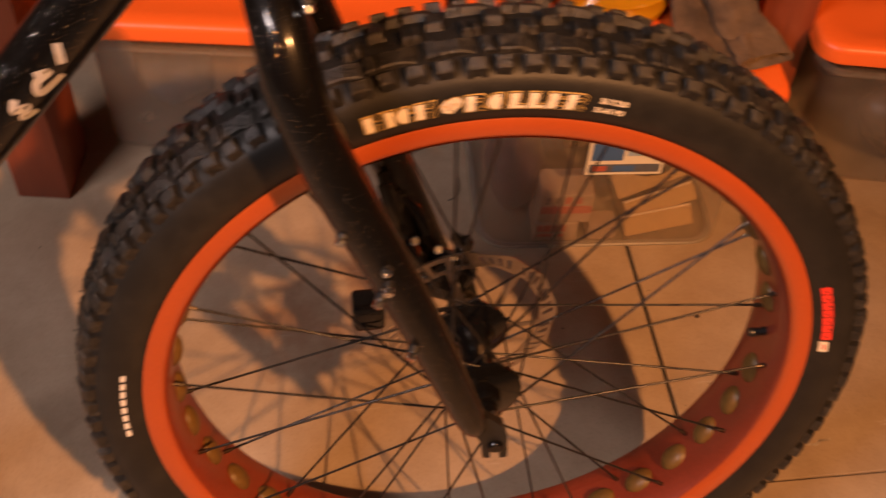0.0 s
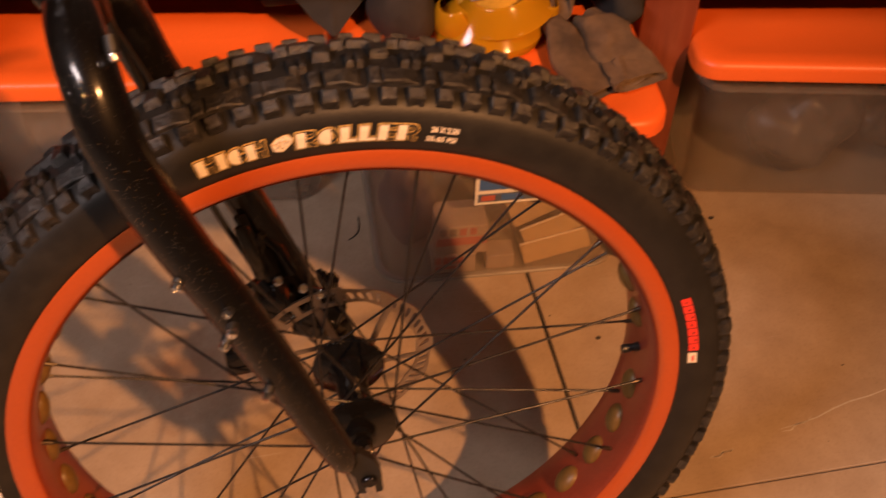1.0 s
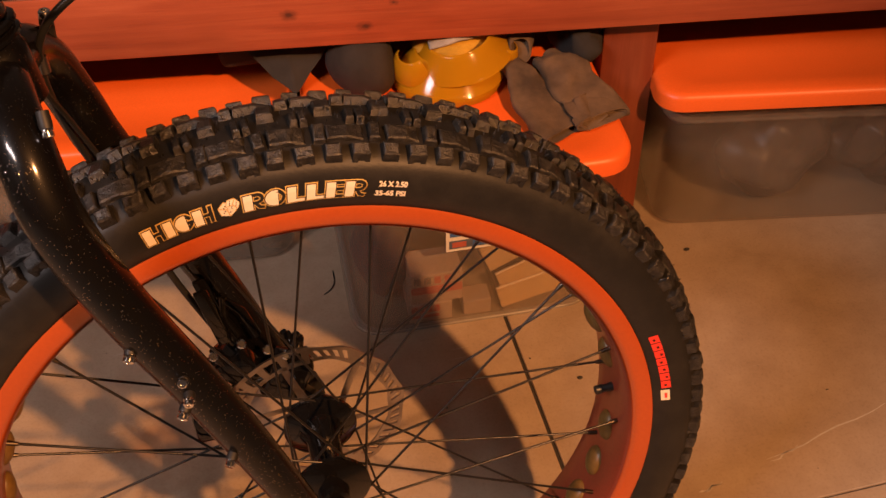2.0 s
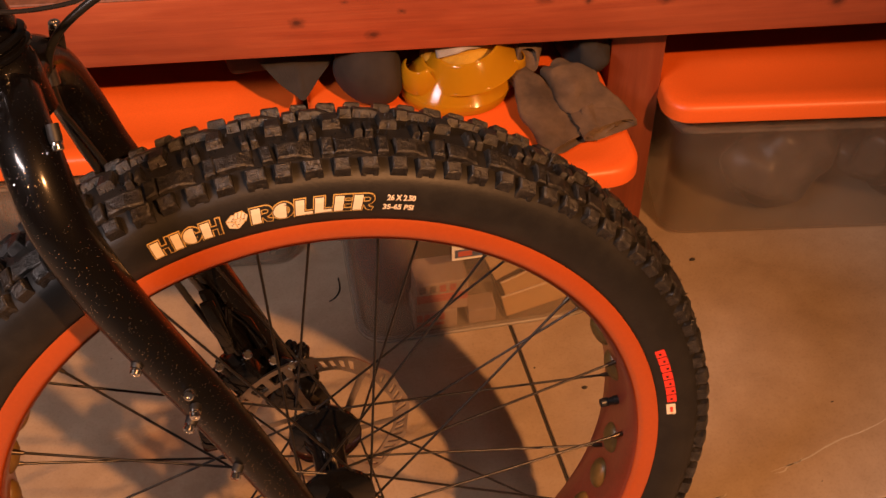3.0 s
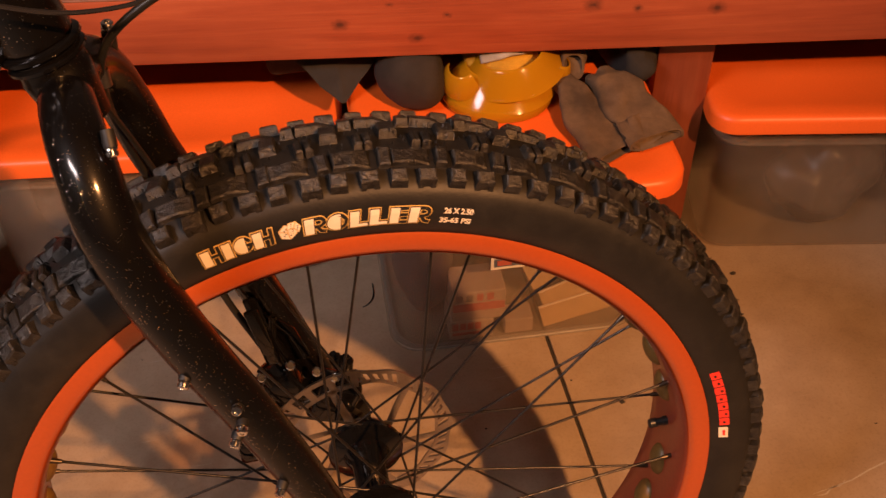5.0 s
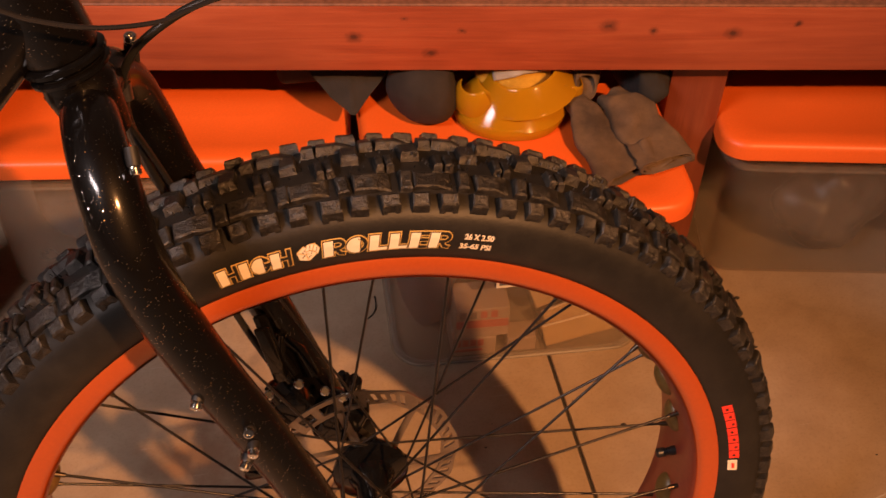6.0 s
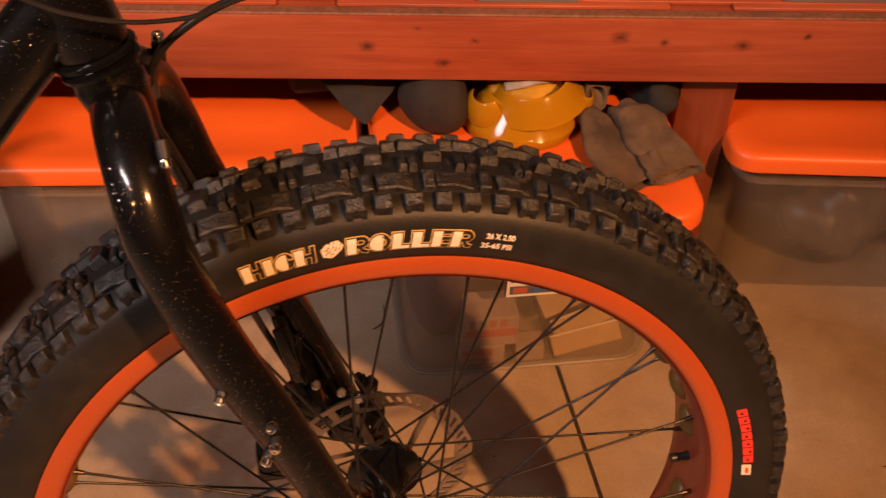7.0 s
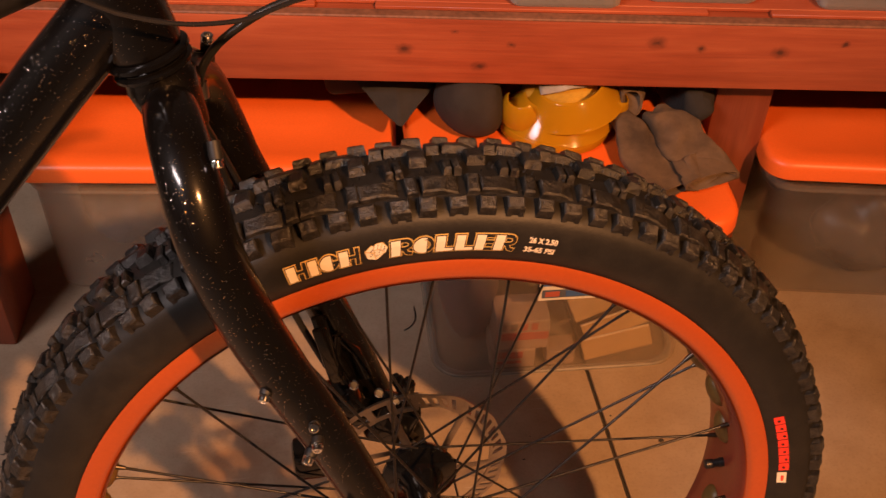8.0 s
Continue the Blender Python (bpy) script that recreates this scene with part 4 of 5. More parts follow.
def caliper():
    y = 0.060
    ob = part("brake_caliper", box((-0.072, y - 0.014, 0.060), (-0.040, y + 0.020, 0.098), 0.005, 2, m=Matrix.Translation((-0.055, 0, 0.078)) @ Matrix.Rotation(radians(-28), 4, "Y") @ Matrix.Translation((0.055, 0, -0.078))), BLACK_GLOSS, bicycle, "black disc brake caliper")
    # slotted steel bracket over the disc
    bm = bmesh.new()
    for i in range(12):
        a0, a1 = radians(88 + 4.6 * i), radians(88 + 4.6 * (i + 1))
        segs = [(0.0735, 0.0775), (0.0875, 0.092)] if i % 3 in (1, 2) else [(0.0735, 0.092)]
        for r0, r1 in segs:
            vs = [bm.verts.new((r * math.cos(a), y + o, r * math.sin(a))) for o in (-0.0145, -0.012) for a, r in ((a0, r0), (a1, r0), (a1, r1), (a0, r1))]
            bm.faces.new(vs[:4])
            bm.faces.new(vs[4:])
            for k in range(4):
                bm.faces.new((vs[k], vs[(k + 1) % 4], vs[4 + (k + 1) % 4], vs[4 + k]))
    bm = box((-0.004, y - 0.0145, 0.030), (0.004, y - 0.012, 0.078), 0.001, 1, bm, m=Matrix.Rotation(radians(-16), 4, "Y"))
    part("caliper_bracket", bm, STEEL, ob, "slotted grey metal bracket", smooth=20)
    for p, sz in (((-0.012, y - 0.004, 0.098), 1.1), ((-0.072, y - 0.008, 0.098), 1.0), ((-0.060, y, 0.110), 1.0), ((-0.079, y + 0.004, 0.078), 1.0)):
        b = part("caliper_bolt", lathe([(-0.010, 0.0), (-0.010, 0.0055), (0.004, 0.0055), (0.0045, 0.0038), (0.0085, 0.0034), (0.0085, 0.0)], 12, "Z", m=Matrix.Translation(p) @ Matrix.Rotation(radians(-20), 4, "Y")), BLACK_GLOSS, ob)
    part("caliper_arm", tube([(-0.055, y + 0.012, 0.100, 0.0065), (-0.062, y + 0.014, 0.122, 0.0055), (-0.058, y + 0.012, 0.145, 0.0045)], 10), BLACK_GLOSS, ob)
    part("caliper_arm", tube([(-0.038, y + 0.010, 0.098, 0.0055), (-0.046, y + 0.012, 0.125, 0.005), (-0.058, y + 0.012, 0.140, 0.004)], 10), BLACK_GLOSS, ob)
    # cable arm with its pinch bolt, adjuster barrel and pad-wear knob
    for dy in (-0.006, 0.010):
        part("link_plate", box((-0.006, -0.002, -0.030), (0.006, 0.002, 0.030), 0.0019, 2, m=Matrix.Translation((-0.068, y + dy, 0.138)) @ Matrix.Rotation(radians(-10), 4, "Y")), BLACK_GLOSS, ob)
    part("adjuster_barrel", lathe([(-0.014, 0.0), (-0.014, 0.005), (-0.004, 0.0055), (-0.003, 0.0075), (0.004, 0.0078), (0.008, 0.0070), (0.009, 0.005), (0.016, 0.0045), (0.016, 0.0)], 14, "Z", m=Matrix.Translation((-0.098, y - 0.002, 0.096)) @ Matrix.Rotation(radians(-8), 4, "Y")), BLACK_GLOSS, ob, "black knurled barrel")
    part("pad_knob", lathe([(-0.012, 0.0), (-0.012, 0.0068), (0.006, 0.0070), (0.0075, 0.0055), (0.0076, 0.0035), (0.0110, 0.0032), (0.0110, 0.0)], 12, "Z", m=Matrix.Translation((-0.006, y - 0.006, 0.092)) @ Matrix.Rotation(radians(10), 4, "Y")), BLACK_GLOSS, ob)
    part("caliper_jaw", box((-0.020, -0.012, -0.022), (0.020, 0.014, 0.022), 0.007, 3, m=Matrix.Translation((-0.020, y - 0.002, 0.056)) @ Matrix.Rotation(radians(28), 4, "Y")), BLACK_GLOSS, ob)
    part("caliper_body", box((-0.108, y - 0.016, 0.008), (-0.078, y + 0.010, 0.040), 0.005, 2), BLACK_GLOSS, ob)
    for p in ((-0.050, y - 0.016, 0.112), (-0.075, y - 0.016, 0.105), (-0.016, y - 0.014, 0.088), (-0.068, y - 0.018, 0.066), (-0.030, y - 0.016, 0.100)):
        part("caliper_screw", lathe([(-0.006, 0.0), (-0.006, 0.0042), (0.0, 0.0042), (0.001, 0.003), (0.001, 0.0)], 10, "Z", m=Matrix.Translation(p) @ Matrix.Rotation(radians(50), 4, "X")), CHROME, ob, "bright screw head")


def axle():
    part("axle_nut", lathe([(-0.0955, 0.0), (-0.0955, 0.0045), (-0.0940, 0.0062), (-0.0915, 0.0066), (-0.0912, 0.0)], 18), BLACK_GLOSS, bicycle, "black axle end cap")
    part("axle", rod((0, -0.0935, 0), (0, 0.1, 0), 0.0040, 14), STEEL, bicycle)
    # conical coil spring and bright lock nut between hub and dropout
    coil = [(0.004 + (0.0062 - 0.0012 * k / 60) * math.cos(k * 0.62), -0.0705 - 0.009 * k / 60, 0.004 + (0.0062 - 0.0012 * k / 60) * math.sin(k * 0.62), 0.0009) for k in range(61)]
    part("skewer_spring", tube(coil, 6), CHROME, bicycle, "bright coil spring")
    part("lock_nut", lathe([(-0.0668, 0.0042), (-0.0668, 0.0085), (-0.0660, 0.0092), (-0.0612, 0.0092), (-0.0605, 0.0085), (-0.0605, 0.0042)], 6, closed=True), STEEL, bicycle, "bright hexagonal lock nut", smooth=20)


fork()
frame_tubes()
cables()
caliper()
axle()


# ---- print on the tyre's wall ----
def text_mesh(body, height, offset, shear=0.0, spacing=1.0):
    cu = bpy.data.curves.new("print", "FONT")
    cu.body, cu.size, cu.shear, cu.offset, cu.space_character = body, height, shear, offset, spacing
    cu.fill_mode = "FRONT"
    cu.resolution_u = 4
    ob = bpy.data.objects.new("print", cu)
    scene.collection.objects.link(ob)
    bpy.context.view_layer.update()
    me = bpy.data.meshes.new_from_object(ob.evaluated_get(bpy.context.evaluated_depsgraph_get()))
    bpy.data.objects.remove(ob)
    return me


def on_wall(x, h, r0, lift):
    """A place on the tyre's near wall: x metres clockwise from the top at the radius r0 + h."""
    r = r0 + h
    a = math.pi / 2 - x / 0.305
    return Vector((r * math.cos(a), -side_y(r) - lift, r * math.sin(a)))


def print_on_tyre(name, body, size, x0, x1, r0, ink, lift, offset, label, shear=0.0, tall=None):
    me = text_mesh(body, size, offset, shear)
    bm = bmesh.new()
    bm.from_mesh(me)
    bpy.data.meshes.remove(me)
    xs = [v.co.x for v in bm.verts]
    ys = [v.co.y for v in bm.verts]
    bmesh.ops.triangulate(bm, faces=bm.faces)
    bmesh.ops.subdivide_edges(bm, edges=[e for e in bm.edges if e.calc_length() > size * 0.35], cuts=1)
    pad = max(offset, 0)
    sx = (x1 - x0 + 2 * pad) / (max(xs) - min(xs))
    sy = ((tall or size) + 2 * pad) / (max(ys) - min(ys))
    for v in bm.verts:
        v.co = on_wall(x0 - pad + (v.co.x - min(xs)) * sx, -pad + (v.co.y - min(ys)) * sy, r0, lift)
    part(name, bm, ink, TYRE, label, smooth=0)


def grow(points, d):
    """A closed outline pushed outwards by d."""
    n = len(points)
    area = sum(points[k][0] * points[(k + 1) % n][1] - points[(k + 1) % n][0] * points[k][1] for k in range(n))
    sgn = 1 if area > 0 else -1
    out = []
    for k in range(n):
        a, b, c = (Vector(points[(k + j) % n]) for j in (-1, 0, 1))
        n1 = Vector(((b - a).y, -(b - a).x)).normalized() * sgn
        n2 = Vector(((c - b).y, -(c - b).x)).normalized() * sgn
        mid = (n1 + n2).normalized()
        p = b + mid * d / max(mid.dot(n1), 0.6)
        out.append((p.x, p.y))
    return out


def ribbon(points, w):
    """The outline of a stroke of width w with square ends."""
    pts = [Vector(p) for p in points]
    left, right = [], []
    for k, p in enumerate(pts):
        d = (pts[min(k + 1, len(pts) - 1)] - pts[max(k - 1, 0)]).normalized()
        o = Vector((-d.y, d.x)) * w / 2
        left.append(tuple(p + o))
        right.append(tuple(p - o))
    return left + right[::-1]


def arc(cx, cy, rx, ry, a0, a1, n=10):
    return [(cx + rx * math.cos(radians(a0 + (a1 - a0) * k / n)), cy + ry * math.sin(radians(a0 + (a1 - a0) * k / n))) for k in range(n + 1)]


THIN = 0.0006
CAP = 0.0118


def stem(x, w):
    return ribbon([(x + w / 2, 0), (x + w / 2, CAP / 3), (x + w / 2, CAP * 2 / 3), (x + w / 2, CAP)], w)


def deco_letter(c, x, w):
    """Filled outlines and thin outlines of a display capital with a fat left half."""
    t, h = THIN, CAP
    if c == "H":
        return [stem(x, 0.0054)], [ribbon([(x + 0.006, h * 0.52), (x + w - t, h * 0.52)], t), ribbon([(x + w - t / 2, 0), (x + w - t / 2, h / 2), (x + w - t / 2, h)], t)]
    if c == "I":
        return [stem(x, w)], []
    if c == "O":
        return [arc(x + w * 0.5, h / 2, w * 0.5, h / 2, 72, 288, 16)], [ribbon(arc(x + w * 0.5, h / 2, w * 0.5 - t / 2, h / 2 - t / 2, 72, -72, 12), t)]
    if c == "G":
        return [arc(x + w * 0.5, h / 2, w * 0.5, h / 2, 72, 288, 16)], [ribbon(arc(x + w * 0.5, h / 2, w * 0.5 - t / 2, h / 2 - t / 2, 72, 32, 5), t),
                ribbon(arc(x + w * 0.5, h / 2, w * 0.5 - t / 2, h / 2 - t / 2, -72, -5, 6), t), ribbon([(x + w * 0.66, h * 0.45), (x + w, h * 0.45)], t)]
    if c == "L":
        return [stem(x, 0.0054), ribbon([(x + 0.0052, 0.0009), (x + w, 0.0009)], 0.0016)], []
    if c == "E":
        return [stem(x, 0.0056)], [ribbon([(x + 0.0056, v), (x + w, v)], t) for v in (t / 2, h * 0.55, h - t / 2)]
    if c == "R":
        return [stem(x, 0.0056)], [ribbon([(x + 0.0056, h - t / 2)] + arc(x + w - 0.0036, h * 0.71, 0.0034, h * 0.29 - t / 2, 90, -90, 8) + [(x + 0.0056, h * 0.42)], t),
                                   ribbon([(x + w - 0.0050, h * 0.42), (x + w - 0.0024, h * 0.08), (x + w, t / 2)], t)]
    return [], []


def deco_word(letters, r0):
    solid, thin = [], []
    for c, x, w in letters:
        a, b = deco_letter(c, x, w)
        solid += a
        thin += b
    for ink, lift, d, shapes in ((INK_GOLD, 0.0006, 0.00165, solid + thin), (INK_BLACK, 0.0009, 0.00095, solid + thin), (INK_CREAM, 0.0012, 0.00035, solid)):
        bm = bmesh.new()
        for k, shape in enumerate(shapes):
            bm2 = bmesh.new()
            bm2.faces.new([bm2.verts.new((u + v * 0.09, v, k * 0.000012)) for u, v in grow(shape, d)])
            bmesh.ops.triangulate(bm2, faces=bm2.faces)
            bmesh.ops.subdivide_edges(bm2, edges=[e for e in bm2.edges if e.calc_length() > 0.005], cuts=1)
            bm = merge(bm, bm2)
        for v in bm.verts:
            v.co = on_wall(v.co.x, v.co.y, r0, lift + v.co.z)
        part("lettering", bm, ink, TYRE, "cream letters with a gold outline", smooth=0)


deco_word([("H", -0.0912, 0.0125), ("I", -0.0762, 0.0052), ("G", -0.0685, 0.0115), ("H", -0.0550, 0.0122)], 0.2970)
deco_word([("R", -0.0200, 0.0130), ("O", -0.0050, 0.0128), ("L", 0.0104, 0.0113), ("L", 0.0238, 0.0114), ("E", 0.0374, 0.0108), ("R", 0.0506, 0.0130)], 0.2970)


def die_mark(x, r, size, turn, lift):
    """A printed cube seen on its corner: three pale faces with dark pips between brown edges."""
    def put(shape, ink, up, name, label=""):
        bm = bmesh.new()
        bm.faces.new([bm.verts.new(on_wall(x + u, v, r, lift + up)) for u, v in shape])
        part(name, bm, ink, TYRE, label, smooth=0)

    def turned(shape):
        c, s = math.cos(radians(turn)), math.sin(radians(turn))
        return [(u * c - v * s, u * s + v * c) for u, v in shape]

    ring = [(size * math.cos(radians(60 * k + 30)), size * math.sin(radians(60 * k + 30))) for k in range(6)]
    put(turned(ring), INK_GOLD, 0.0, "die_mark", "printed dice mark")
    for k in range(3):
        face = [(0, 0), ring[2 * k], ring[2 * k + 1], ring[(2 * k + 2) % 6]]
        cu, cv = sum(p[0] for p in face) / 4, sum(p[1] for p in face) / 4
        put(turned([(cu + (u - cu) * 0.86, cv + (v - cv) * 0.86) for u, v in face]), INK_CREAM, 0.0003, "die_face")
        for du, dv in ((0, 0), (0.22, 0.16), (-0.22, -0.16))[:3 - k % 2]:
            put(turned([(cu + du * size + size * 0.09 * math.cos(j * 1.05), cv + dv * size + size * 0.09 * math.sin(j * 1.05)) for j in range(6)]), INK_BLACK, 0.0006, "pip")


die_mark(-0.0315, 0.3025, 0.0066, 8, 0.0006)
die_mark(-0.0268, 0.3058, 0.0052, 35, 0.0014)
print_on_tyre("lettering", "26 X 2.50", 0.005, 0.0745, 0.0945, 0.3045, INK_CREAM, 0.0007, 0.0002, "small cream size print", 0.0, 0.0043)
print_on_tyre("lettering", "35-65 PSI", 0.005, 0.0725, 0.0945, 0.2966, INK_CREAM, 0.0007, 0.0002, "small cream size print", 0.0, 0.0043)


def wall_bar(a0, a1, r0, r1, ink, lift, label):
    """A printed bar along the wall between two angles in degrees."""
    bm = bmesh.new()
    prev = None
    for k in range(9):
        a = radians(a0 + (a1 - a0) * k / 8)
        p = [bm.verts.new((r * math.cos(a), -side_y(r) - lift, r * math.sin(a))) for r in (r0, r1)]
        if prev:
            bm.faces.new((prev[0], p[0], p[1], prev[1]))
        prev = p
    part("printed_bar", bm, ink, TYRE, label, smooth=0)


for k in range(7):
    wall_bar(18.9 - 1.80 * k, 17.28 - 1.80 * k, 0.2935, 0.3015, INK_RED, 0.0006, "bright red printed mark")
    wall_bar(18.3 - 1.80 * k, 17.85 - 1.80 * k, 0.2962 + 0.001 * (k % 3), 0.2980 + 0.001 * (k % 3), INK_BLACK, 0.0010, "")
wall_bar(6.0, 3.6, 0.2925, 0.3000, INK_CREAM, 0.0006, "pale printed mark")
wall_bar(5.4, 4.2, 0.2955, 0.2975, INK_RED, 0.0010, "")
for k in range(8):
    wall_bar(166.9 + 1.8 * k, 168.2 + 1.8 * k, 0.2985, 0.3025, INK_WHITE, 0.0007, "small white bar of print")



# ---- things on the tote lids ----
def pad(sections, seg=20, lump=0.0, seed=1, bm=None, hollow=0.0):
    """A soft flattened body lofted along sections of (centre, half width, half thickness, sideways direction, up direction)."""
    bm2 = bmesh.new()
    rings = []
    for c, hw, ht, side, up in sections:
        c, side, up = Vector(c), Vector(side).normalized(), Vector(up).normalized()
        ring = []
        for k in range(seg):
            a = 2 * math.pi * k / seg
            ca, sa = math.cos(a), math.sin(a)
            x = math.copysign(abs(ca) ** 0.75, ca) * hw
            z = math.copysign(abs(sa) ** 0.8, sa) * ht
            p = c + side * x + up * z
            if lump:
                p += noise.noise_vector(p * 45 + Vector((seed, 0, 0))) * lump
            ring.append(bm2.verts.new(p))
        rings.append(ring)
    for r0, r1 in zip(rings, rings[1:]):
        for k in range(seg):
            bm2.faces.new((r0[k], r0[(k + 1) % seg], r1[(k + 1) % seg], r1[k]))
    bm2.faces.new(rings[0])
    if hollow:
        # an open end: fold the last ring inwards and back
        last = rings[-1]
        c = sum((v.co for v in last), Vector()) / seg
        back = (sum((v.co for v in rings[-2]), Vector()) / seg - c).normalized() * 0.035
        r1 = [bm2.verts.new(c + (v.co - c) * (1 - hollow)) for v in last]
        r2 = [bm2.verts.new(c + (v.co - c) * (0.8 - hollow) + back) for v in last]
        for a, b in ((last, r1), (r1, r2)):
            for k in range(seg):
                bm2.faces.new((a[k], a[(k + 1) % seg], b[(k + 1) % seg], b[k]))
        bm2.faces.new(r2)
    else:
        bm2.faces.new(rings[-1])
    return merge(bm, bm2)


def dense(rows, n=5):
    """Smooth rows of (x, y, z, half width, half thickness, side, up)."""
    flat = [np.array((*c, w, t, *s, *u)) for c, w, t, s, u in rows]
    return [(tuple(p[:3]), p[3], p[4], tuple(p[5:8]), tuple(p[8:11])) for p in smooth_path(flat, n)]


def blob(size, m, lump, seed, material, name, parent, label="", freq=30):
    bm = bmesh.new()
    bmesh.ops.create_icosphere(bm, subdivisions=4, radius=1)
    for v in bm.verts:
        p = Vector((v.co.x * size[0], v.co.y * size[1], v.co.z * size[2]))
        v.co = p + noise.noise_vector(p * freq + Vector((seed, seed, 0))) * lump + v.co.normalized() * noise.noise(p * freq * 0.5 + Vector((0, seed, 0))) * lump * 1.5
    return part(name, bm, material, parent, label, smooth=75, m=m)


LID_Z = 0.2872


def lid_things():
    # leather work gloves, one on the other
    gl = thing("work_glove", "worn grey-brown leather work glove with a wide open cuff", "glove", at(0, 0, 0), "work gloves on the tote lid")
    rows = [((0.372, 0.548, 0.312), 0.020, 0.010, (1, 0.35, 0), (0, 0.3, 1)), ((0.383, 0.525, 0.318), 0.027, 0.013, (1, 0.35, 0), (0, 0.35, 1)),
            ((0.399, 0.478, 0.309), 0.036, 0.0070, (1, 0.3, -0.05), (0.1, 0.4, 1)), ((0.409, 0.434, 0.3005), 0.039, 0.0072, (1, 0.3, -0.08), (0.1, 0.35, 1))]
    part("glove_hand", pad(dense(rows), 26, 0.009, 3, hollow=0.14), GLOVE_GREY, gl)
    part("cuff_hem", pad(dense([((0.4078, 0.440, 0.3018), 0.0398, 0.0080, (1, 0.3, -0.08), (0.1, 0.35, 1)), ((0.4105, 0.4285, 0.2995), 0.0402, 0.0080, (1, 0.3, -0.08), (0.1, 0.35, 1))], 3), 26, 0.001, 3, hollow=0.1), GLOVE_GREY, gl, "stitched cuff hem")
    low = thing("work_glove", "worn grey-brown leather work glove lying flat underneath", "glove", at(0, 0, 0), "work gloves on the tote lid")
    rows = [((0.325, 0.560, 0.308), 0.012, 0.012, (1, 0.3, 0), (0, 0.2, 1)), ((0.332, 0.530, 0.310), 0.017, 0.014, (1, 0.3, 0), (0, 0.2, 1)), ((0.340, 0.490, 0.302), 0.030, 0.010, (1, 0.40, 0), (0, 0.2, 1)),
            ((0.352, 0.448, 0.297), 0.036, 0.007, (1, 0.42, 0), (0, 0.15, 1)), ((0.364, 0.420, 0.2945), 0.038, 0.0055, (1, 0.42, 0), (0, 0.1, 1))]
    part("glove_hand", pad(dense(rows), 26, 0.005, 9, hollow=0.16), GLOVE_GREY, low)
    part("glove_finger", pad(dense([((0.362, 0.63, 0.356), 0.019, 0.017, (1, 0.2, 0), (0, 0.5, 1)), ((0.351, 0.585, 0.342), 0.019, 0.018, (1, 0.2, 0), (0, 0.5, 1)), ((0.341, 0.552, 0.329), 0.0155, 0.0175, (1, 0.2, 0), (0, 0.6, 1))]), 18, 0.002, 5, hollow=0.2), GLOVE_GREY, low)
    dk = thing("cloth_bundle", "dark grey crumpled cloth bundle behind the gloves", "cloth", at(0, 0, 0))
    blob((0.028, 0.06, 0.040), Matrix.Translation((0.424, 0.580, 0.323)), 0.008, 5, CLOTH_BLACK, "cloth_fold", dk)
    # dark bags
    bag = thing("cloth_bag", "dark brown stuffed cloth bag with a rounded end", "bag")
    blob((0.043, 0.055, 0.040), Matrix.Translation((0.146, 0.598, 0.326)) @ Matrix.Rotation(0.4, 4, "Y"), 0.005, 2, GLOVE_DARK, "bag_body", bag)
    blue = thing("cloth_bundle", "blue-grey cloth roll pushed under the bench", "cloth")
    blob((0.032, 0.05, 0.030), Matrix.Translation((0.195, 0.665, 0.345)), 0.004, 7, CLOTH_BLUE, "cloth_fold", blue)
    # pointed black pouch over the gap between two lids
    pouch = thing("cloth_pouch", "black folded cloth pouch with a pointed flap over the lids", "pouch")
    bm = bmesh.new()
    outl = [(-0.032, 0.660, 0.352), (0.045, 0.668, 0.358), (0.146, 0.655, 0.352), (0.112, 0.632, 0.330), (0.064, 0.598, 0.2935), (0.057, 0.592, 0.2890), (0.049, 0.599, 0.2935), (0.006, 0.635, 0.330)]
    top = [bm.verts.new(p) for p in outl]
    mid = bm.verts.new((0.054, 0.628, 0.336))
    for k in range(len(top)):
        bm.faces.new((top[k], top[(k + 1) % len(top)], mid))
    bmesh.ops.subdivide_edges(bm, edges=bm.edges[:], cuts=2, use_grid_fill=True)
    for v in bm.verts:
        v.co += noise.noise_vector(v.co * 40) * 0.003
        v.co.z = max(v.co.z, 0.2885)
    bmesh.ops.recalc_face_normals(bm, faces=bm.faces)
    bmesh.ops.solidify(bm, geom=bm.faces[:], thickness=-0.006)
    part("pouch_flap", bm, CLOTH_BLACK, pouch, smooth=80)
    part("pouch_body", box((-0.03, 0.662, 0.2875), (0.125, 0.78, 0.345), 0.012, 3), CLOTH_BLACK, pouch)

    # pile of yellow plastic straps
    ys = thing("strap_pile", "pile of shiny translucent yellow plastic straps with a pale tag", "straps")
    z0 = LID_Z + 0.001

    def hoop(c, prof, a0, a1, tilt=(0, 0), squash=0.92, name="strap_band"):
        """A bowed band of film: rows of height and radius."""
        path = smooth_path([(h, r) for h, r in prof], 4)
        rim_path = [(h, r) for h, r in path] + [(h + 0.0004, r - 0.0016) for h, r in path[::-1]]
        bm = lathe(rim_path, 56, "Z", closed=True, a0=a0, a1=a1)
        for v in bm.verts:
            v.co.y *= squash
            v.co += noise.noise_vector(v.co * 22 + Vector((c[0] * 90, 0, 0))) * 0.0022
        part(name, bm, YELLOW_FILM, ys, smooth=60, m=Matrix.Translation(c) @ Matrix.Rotation(radians(tilt[0]), 4, "X") @ Matrix.Rotation(radians(tilt[1]), 4, "Y"))

    hoop((0.252, 0.574, z0), [(0.0, 0.071), (0.008, 0.0725), (0.016, 0.070)], 0, 360)
